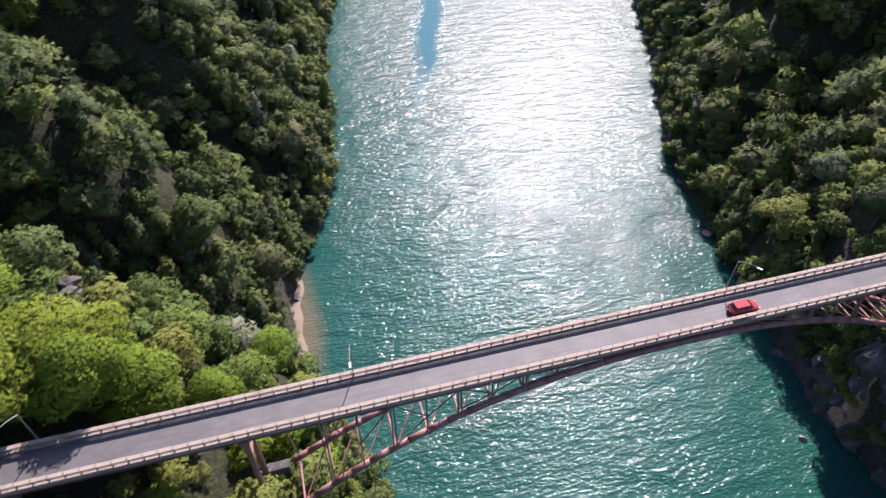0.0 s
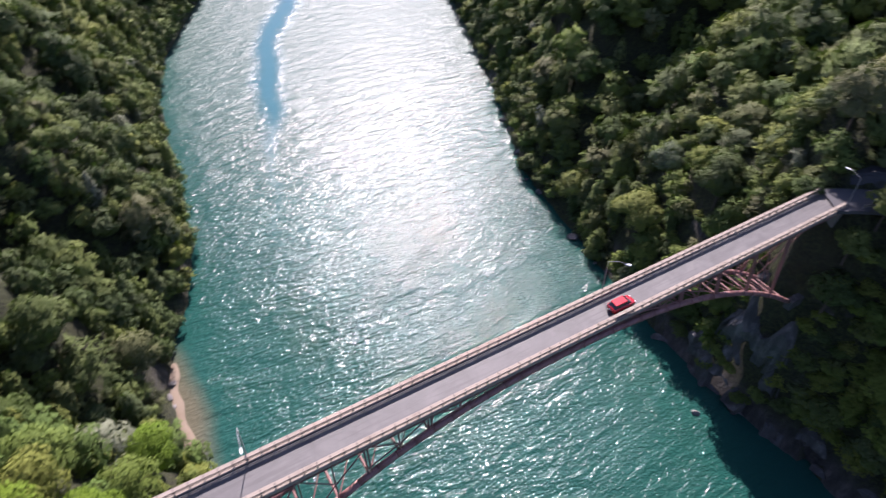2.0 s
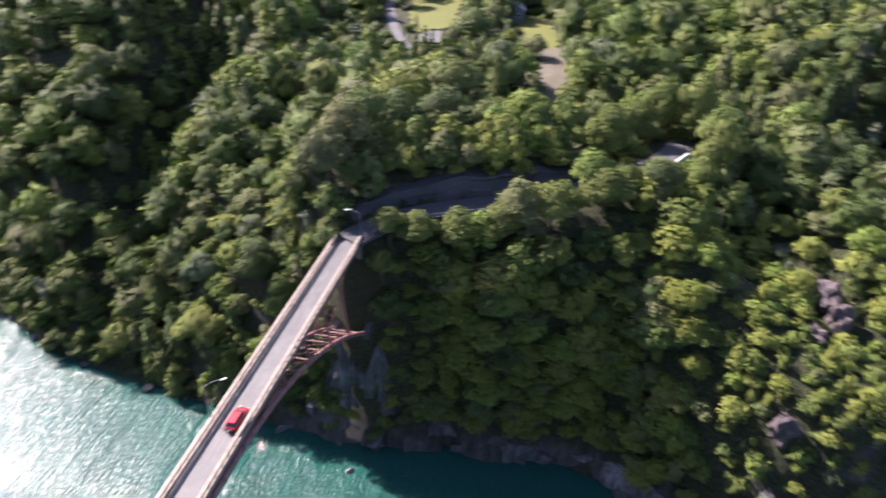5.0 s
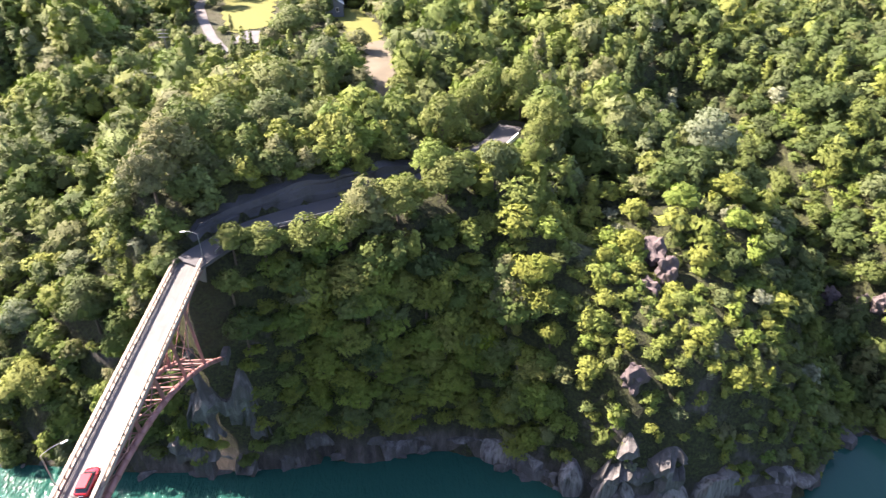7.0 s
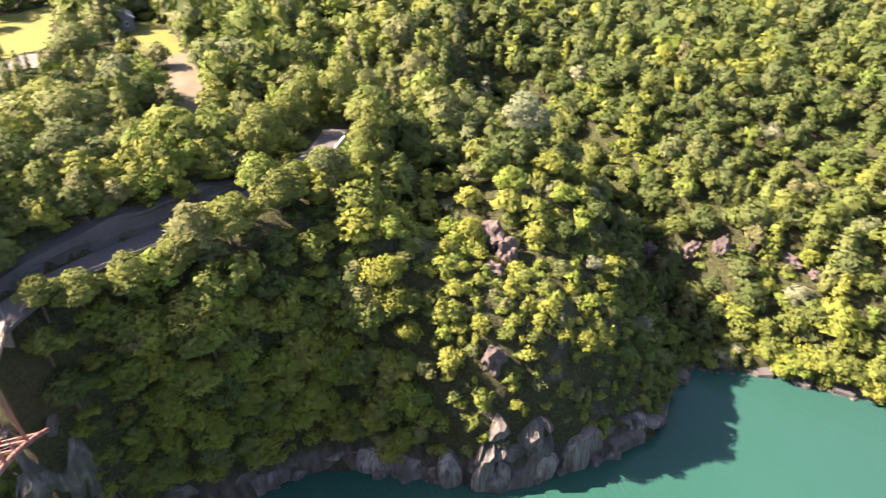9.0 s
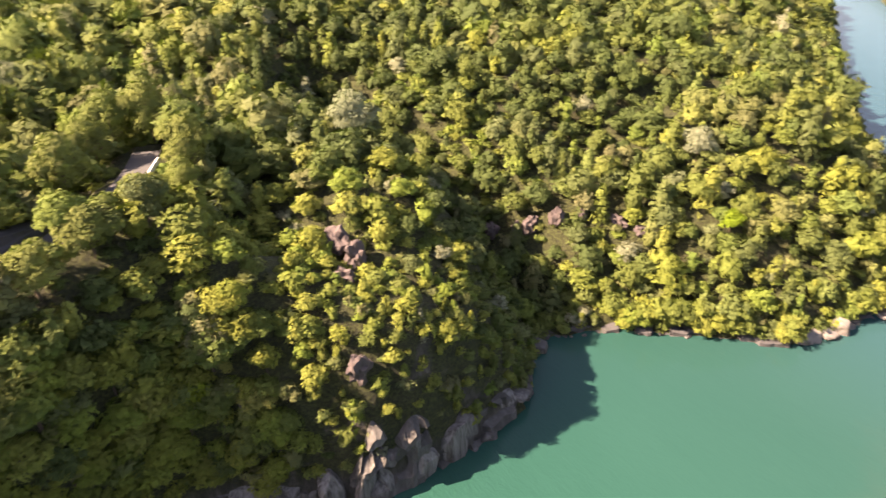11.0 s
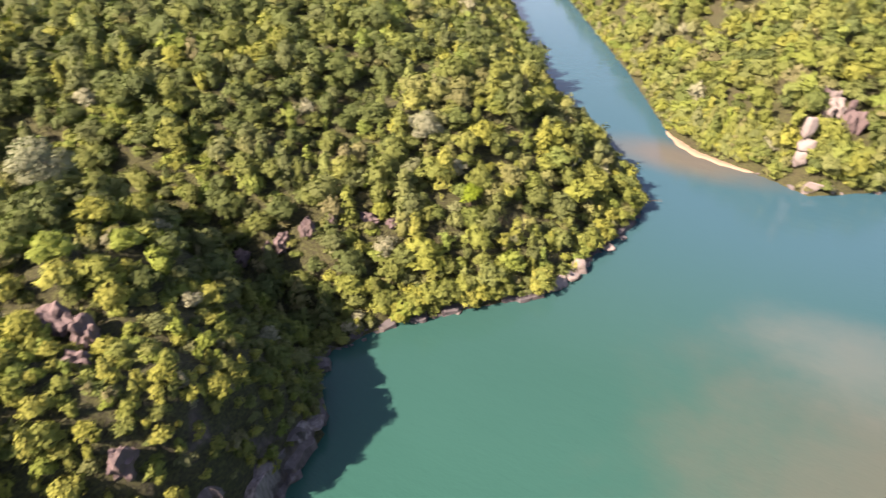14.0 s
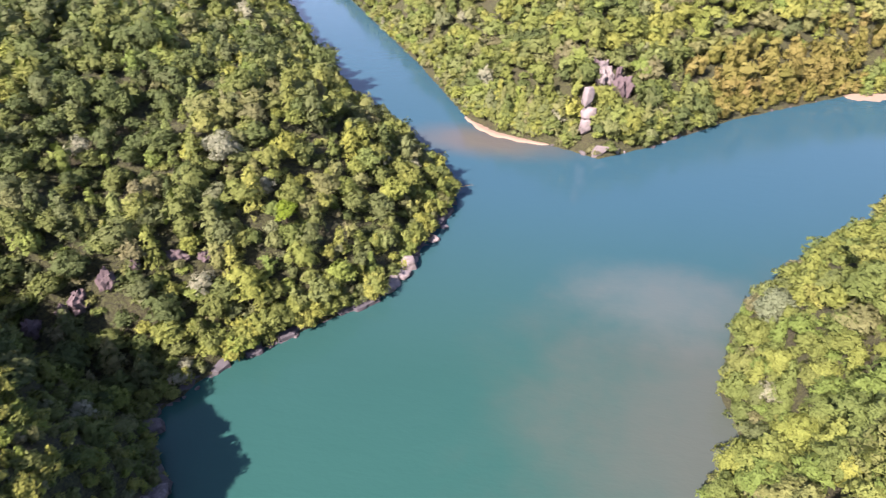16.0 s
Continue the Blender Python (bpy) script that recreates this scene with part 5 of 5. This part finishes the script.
# the split stone pillar and the scar on the far shore
for k, (x, y, z, a, b, c) in enumerate([(2.5, -257, 8.6, 2.6, 2.2, 4.2), (2.0, -257.3, 14.8, 2.9, 2.3, 2.6), (2.8, -257.8, 20.8, 2.3, 2.0, 4.4), (-4, -249, 2.2, 3.8, 3.0, 3.0), (-10, -253, 1.2, 2.0, 2.0, 1.8)]):
    boulder(x, y, z, a, b, c, 380 + k, "pale split granite pillar above the far shore" if k < 3 else "large pale boulder on the far shore", k * 20, mat=PALE_ROCK, chop=44 if k < 3 else 16, lean=0.15)
for k in range(7):
    x, y = -6 + _r.uniform(-7, 7), -277 + _r.uniform(-4, 4)
    z = float(land(np.array([x]), np.array([y]))[0][0])
    tagged(outcrop(x, y, z + 2.4, 3.4, 2.0, 5.6, 20 + k, PINK_ROCK if k % 3 else PALE_ROCK), "bare pinkish grey rock scar on the wooded slope", "rock", "rocks along the shore")
far_shore = [(ax + (bx - ax) * u, ay + (by - ay) * u) for (ax, ay), (bx, by) in zip(SOUTH[7:12], SOUTH[8:13]) for u in (0.1, 0.22, 0.3, 0.45, 0.5, 0.68, 0.8, 0.93)]
for k, (x, y) in enumerate(far_shore):
    if _r.random() < 0.5:
        continue
    s = 0.3 + _r.random() ** 3 * 1.5
    boulder(x + _r.uniform(-1.5, 1.5), y - 0.6 - _r.uniform(0, 1.2), 0.2, s * 1.4, s, s * 0.8, 430 + k, turn=_r.uniform(0, 180))


# tall blocks that step out of the cliff at the foot of the headland
for k, (x, y, z, a, b, c) in enumerate([(94.6, -14, 1.6, 2.4, 4.0, 4.4), (91.0, -22.6, 1.8, 2.4, 3.2, 5.0), (86.4, -28.4, 2.4, 3.0, 3.2, 6.4), (83.4, -34.5, 3.0, 3.2, 3.2, 8.4),
                                        (82.6, -39.8, 2.6, 3.2, 3.4, 7.2), (81.2, -47.2, 2.2, 2.6, 3.4, 5.8), (81.4, -55.6, 2.8, 2.8, 4.2, 7.0), (84.4, -70.4, 1.8, 2.8, 4.6, 5.0)]):
    boulder(x, y, z, a, b, c, 520 + k, "tall pale grey granite block at the foot of the cliff", (k * 37) % 50 - 25, chop=22, name="rock_buttress", mat=STREAKED_ROCK)

# ---- guard rails and walls on the road ----
def guard_rail(line, label, mat, posts=True):
    root = tagged(new("guard_rail"), label, "guard rail")
    root.location = (line[0][0], line[0][1], ROAD_Z)
    o = Vector(root.location)
    if posts:
        for x, y in line:
            bm = bmesh.new()
            box(bm, Vector((x - 0.07, y - 0.07, ROAD_Z - 0.3)) - o, Vector((x + 0.07, y + 0.07, ROAD_Z + 0.75)) - o, 0.01)
            part("post", bm, GALV, root)
    bm = bmesh.new()
    for (ax, ay), (bx, by) in zip(line, line[1:]):
        if posts:
            for z in (0.45, 0.68):
                tube(bm, Vector((ax, ay, ROAD_Z + z)) - o, Vector((bx, by, ROAD_Z + z)) - o, 0.10, 0.10, 6)
        else:
            d = Vector((bx - ax, by - ay, 0)).normalized()
            nn = Vector((-d.y, d.x, 0)) * 0.18
            a, b = Vector((ax, ay, ROAD_Z - 0.3)) - o, Vector((bx, by, ROAD_Z - 0.3)) - o
            vs = [bm.verts.new(v) for v in (a - nn, a + nn, b + nn, b - nn)]
            f = bm.faces.new(vs)
            r = bmesh.ops.extrude_face_region(bm, geom=[f])
            bmesh.ops.translate(bm, vec=(0, 0, 1.2), verts=[g for g in r["geom"] if isinstance(g, bmesh.types.BMVert)])
    part("beam", bm, mat, root)


def offset(line, half):
    pts = []
    for (ax, ay), (bx, by) in zip(line, line[1:]):
        n = max(1, int(math.hypot(bx - ax, by - ay) / 2.4))
        pts += [(ax + (bx - ax) * i / n, ay + (by - ay) * i / n) for i in range(n)]
    pts = np.array(pts, float)
    tan = np.gradient(pts, axis=0)
    tan /= np.linalg.norm(tan, axis=1, keepdims=True)
    return [tuple(v) for v in (pts + np.stack([tan[:, 1], -tan[:, 0]], -1) * half).tolist()]


guard_rail(offset([(101, 40.5), (104, 39), (111, 30), (116, 19), (121, 8)], 3.15), "pale blue-white steel guard rail along the shaded road", GALV)
guard_rail(offset([(141, -15.6), (150, -21), (154, -22)], 3.2), "sunlit white concrete road barrier on the bend", LAMP_HEAD, False)


def cutting(line, tall):
    """Blasted rock wall beside the road, leaning back into the hill."""
    pts = np.array(line, float)
    tan = np.gradient(pts, axis=0)
    tan /= np.linalg.norm(tan, axis=1, keepdims=True)
    back = np.stack([-tan[:, 1], tan[:, 0]], -1)
    bm = bmesh.new()
    rows = []
    for k, (p, q) in enumerate(zip(pts, back)):
        hi = tall * min(1.0, 0.25 + k / 6, 0.25 + (len(pts) - 1 - k) / 6) * (0.9 + 0.35 * noise.noise((k * 0.3, 1, 0)))
        row = []
        for i in range(11):
            z = hi * min(1.0, i / 9)
            o = 0.2 * z - 0.5 * noise.cell((k * 0.6, z / 1.7, 2.5)) + 0.4 * noise.noise((k * 0.5, z * 0.4, 4)) + (3.0 if i == 10 else 0)
            row.append(bm.verts.new((p[0] + q[0] * o, p[1] + q[1] * o, ROAD_Z - 0.3 + z + (0.3 if i == 10 else 0))))
        rows.append(row)
    for a, b in zip(rows, rows[1:]):
        for i in range(10):
            bm.faces.new((a[i], b[i], b[i + 1], a[i + 1]))
    bmesh.ops.recalc_face_normals(bm, faces=bm.faces)
    return tagged(part("rock_cutting", bm, SHADED_ROCK), "grey rock cutting beside the road, its shade in the colour", "rock wall", kind="structure")


cutting(offset([(101, 41.2), (104, 39), (111, 30), (116, 19), (121, 8), (130, -5)], -3.5), 4.6)

# ---- houses on the terrace ----
ROOF = plain("blue_grey_metal_roof", (0.22, 0.26, 0.32), 0.4, 0.3, vary=0.2, scale=0.8, bump=0.01)
WALL = plain("dark_rendered_wall", (0.10, 0.11, 0.14), 0.8, vary=0.3, scale=0.6)
WHITE = plain("white_render", (0.50, 0.49, 0.46), 0.8, vary=0.25, scale=0.6)


def house(x, y, turn, w, l, h, label, wall=None):
    z = float(land(np.array([x], float), np.array([y], float))[0][0])
    root = tagged(new("house"), label, "house")
    root.matrix_basis = pose(x, y, z - 0.3, 0, 0, turn)
    wall = wall or WALL
    bm = bmesh.new()
    prof = [(-w / 2, 0), (w / 2, 0), (w / 2, h), (0, h + w * 0.32), (-w / 2, h)]
    a = [bm.verts.new((px, -l / 2, pz)) for px, pz in prof]
    b = [bm.verts.new((px, l / 2, pz)) for px, pz in prof]
    bm.faces.new(a)
    bm.faces.new(b[::-1])
    for i in range(5):
        bm.faces.new((a[i], b[i], b[(i + 1) % 5], a[(i + 1) % 5]))
    bmesh.ops.recalc_face_normals(bm, faces=bm.faces)
    part("wall", bm, wall, root)
    for s in (-1, 1):
        bm = bmesh.new()
        rise = w * 0.32
        q = [(s * 0.0, h + rise), (s * (w / 2 + 0.5), h - 0.32)]
        vs = [bm.verts.new((px, py, pz + dz)) for dz in (0.05, 0.22) for px, pz in q for py in (-l / 2 - 0.5, l / 2 + 0.5)]
        for f in ((0, 1, 3, 2), (4, 6, 7, 5), (0, 4, 5, 1), (2, 3, 7, 6), (0, 2, 6, 4), (1, 5, 7, 3)):
            bm.faces.new([vs[i] for i in f])
        bmesh.ops.recalc_face_normals(bm, faces=bm.faces)
        part("roof", bm, ROOF, root)
    for px in (-w * 0.25, w * 0.25):
        bm = bmesh.new()
        box(bm, (px - 0.6, -l / 2 - 0.06, h * 0.45), (px + 0.6, -l / 2 + 0.02, h * 0.8), 0.02)
        win = part("window", bm, WHITE, root)
        bm = bmesh.new()
        box(bm, (px - 0.48, -l / 2 - 0.09, h * 0.49), (px + 0.48, -l / 2 - 0.062, h * 0.76))
        part("pane", bm, PANE, win)
    bm = bmesh.new()
    box(bm, (-0.5, -l / 2 - 0.06, 0.1), (0.5, -l / 2 + 0.02, 2.2), 0.02)
    part("door", bm, BARK, root)


PANE = Nodes("window_glass").set(Base_Color=(0.03, 0.04, 0.05, 1), Roughness=0.05).m
house(272, 33, -80, 10, 11, 5.2, "dark two-storey house with a blue-grey metal roof")
house(279, 42.5, -80, 7, 8, 3.6, "white annex with a pale metal roof", WHITE)
house(262, -147, -70, 8, 9, 3.5, "half-hidden house with a bluish roof in the woods", WHITE)
bm = bmesh.new()
z = float(land(np.array([237.0]), np.array([57.0]))[0][0])
box(bm, (231, 54, z - 1), (247, 63, z + 0.6), 0.1)
tagged(part("terrace", bm, ASPHALT), "pale concrete yard terrace below the meadow", "terrace")
for k, (x, y) in enumerate([(250, 67), (230, 56)]):
    root = tagged(new("cypress"), "slim dark cypress beside the concrete yard", "tree")
    z = float(land(np.array([float(x)]), np.array([float(y)]))[0][0])
    root.matrix_basis = Matrix.LocRotScale((x, y, z - 0.3), Euler((0, 0, k)), (1.3, 1.3, 2.2))
    for nm, me in zip(("trunk", "crown"), tree_mesh(90 + k, "spire", None, 300, 0.2)):
        ob = new(nm, me)
        ob.parent = root

# ---- power pole ----
z = float(land(np.array([194.0]), np.array([72.0]))[0][0])
pole = tagged(new("power_pole"), "grey concrete power pole with cross arms above the trees", "power pole")
pole.location = (194, 72, z)
bm = bmesh.new()
tube(bm, (0, 0, -0.5), (0, 0, 15), 0.2, 0.12, 8)
part("pole", bm, GREY_CONC, pole)
for h in (12.6, 13.6, 14.6):
    bm = bmesh.new()
    box(bm, (-0.08, -1.6, h), (0.08, 1.6, h + 0.14), 0.01)
    part("cross_arm", bm, GALV, pole)

# ---- fallen trunk at the point ----
trunk = tagged(new("fallen_tree"), "dead orange-brown tree leaning over the water", "tree")
trunk.location = (46, -212, 1.2)
bm = bmesh.new()
tube(bm, (3, 2, 0.6), (-5, -3, 0.2), 0.22, 0.06, 7)
for k in range(7):
    u = 0.35 + 0.09 * k
    q = Vector((3 - 8 * u, 2 - 5 * u, 0.6 - 0.4 * u))
    tube(bm, q, q + Vector((-0.9, 0.9 * (-1) ** k, 0.6)), 0.06, 0.02, 5)
part("trunk", bm, SOIL, trunk)
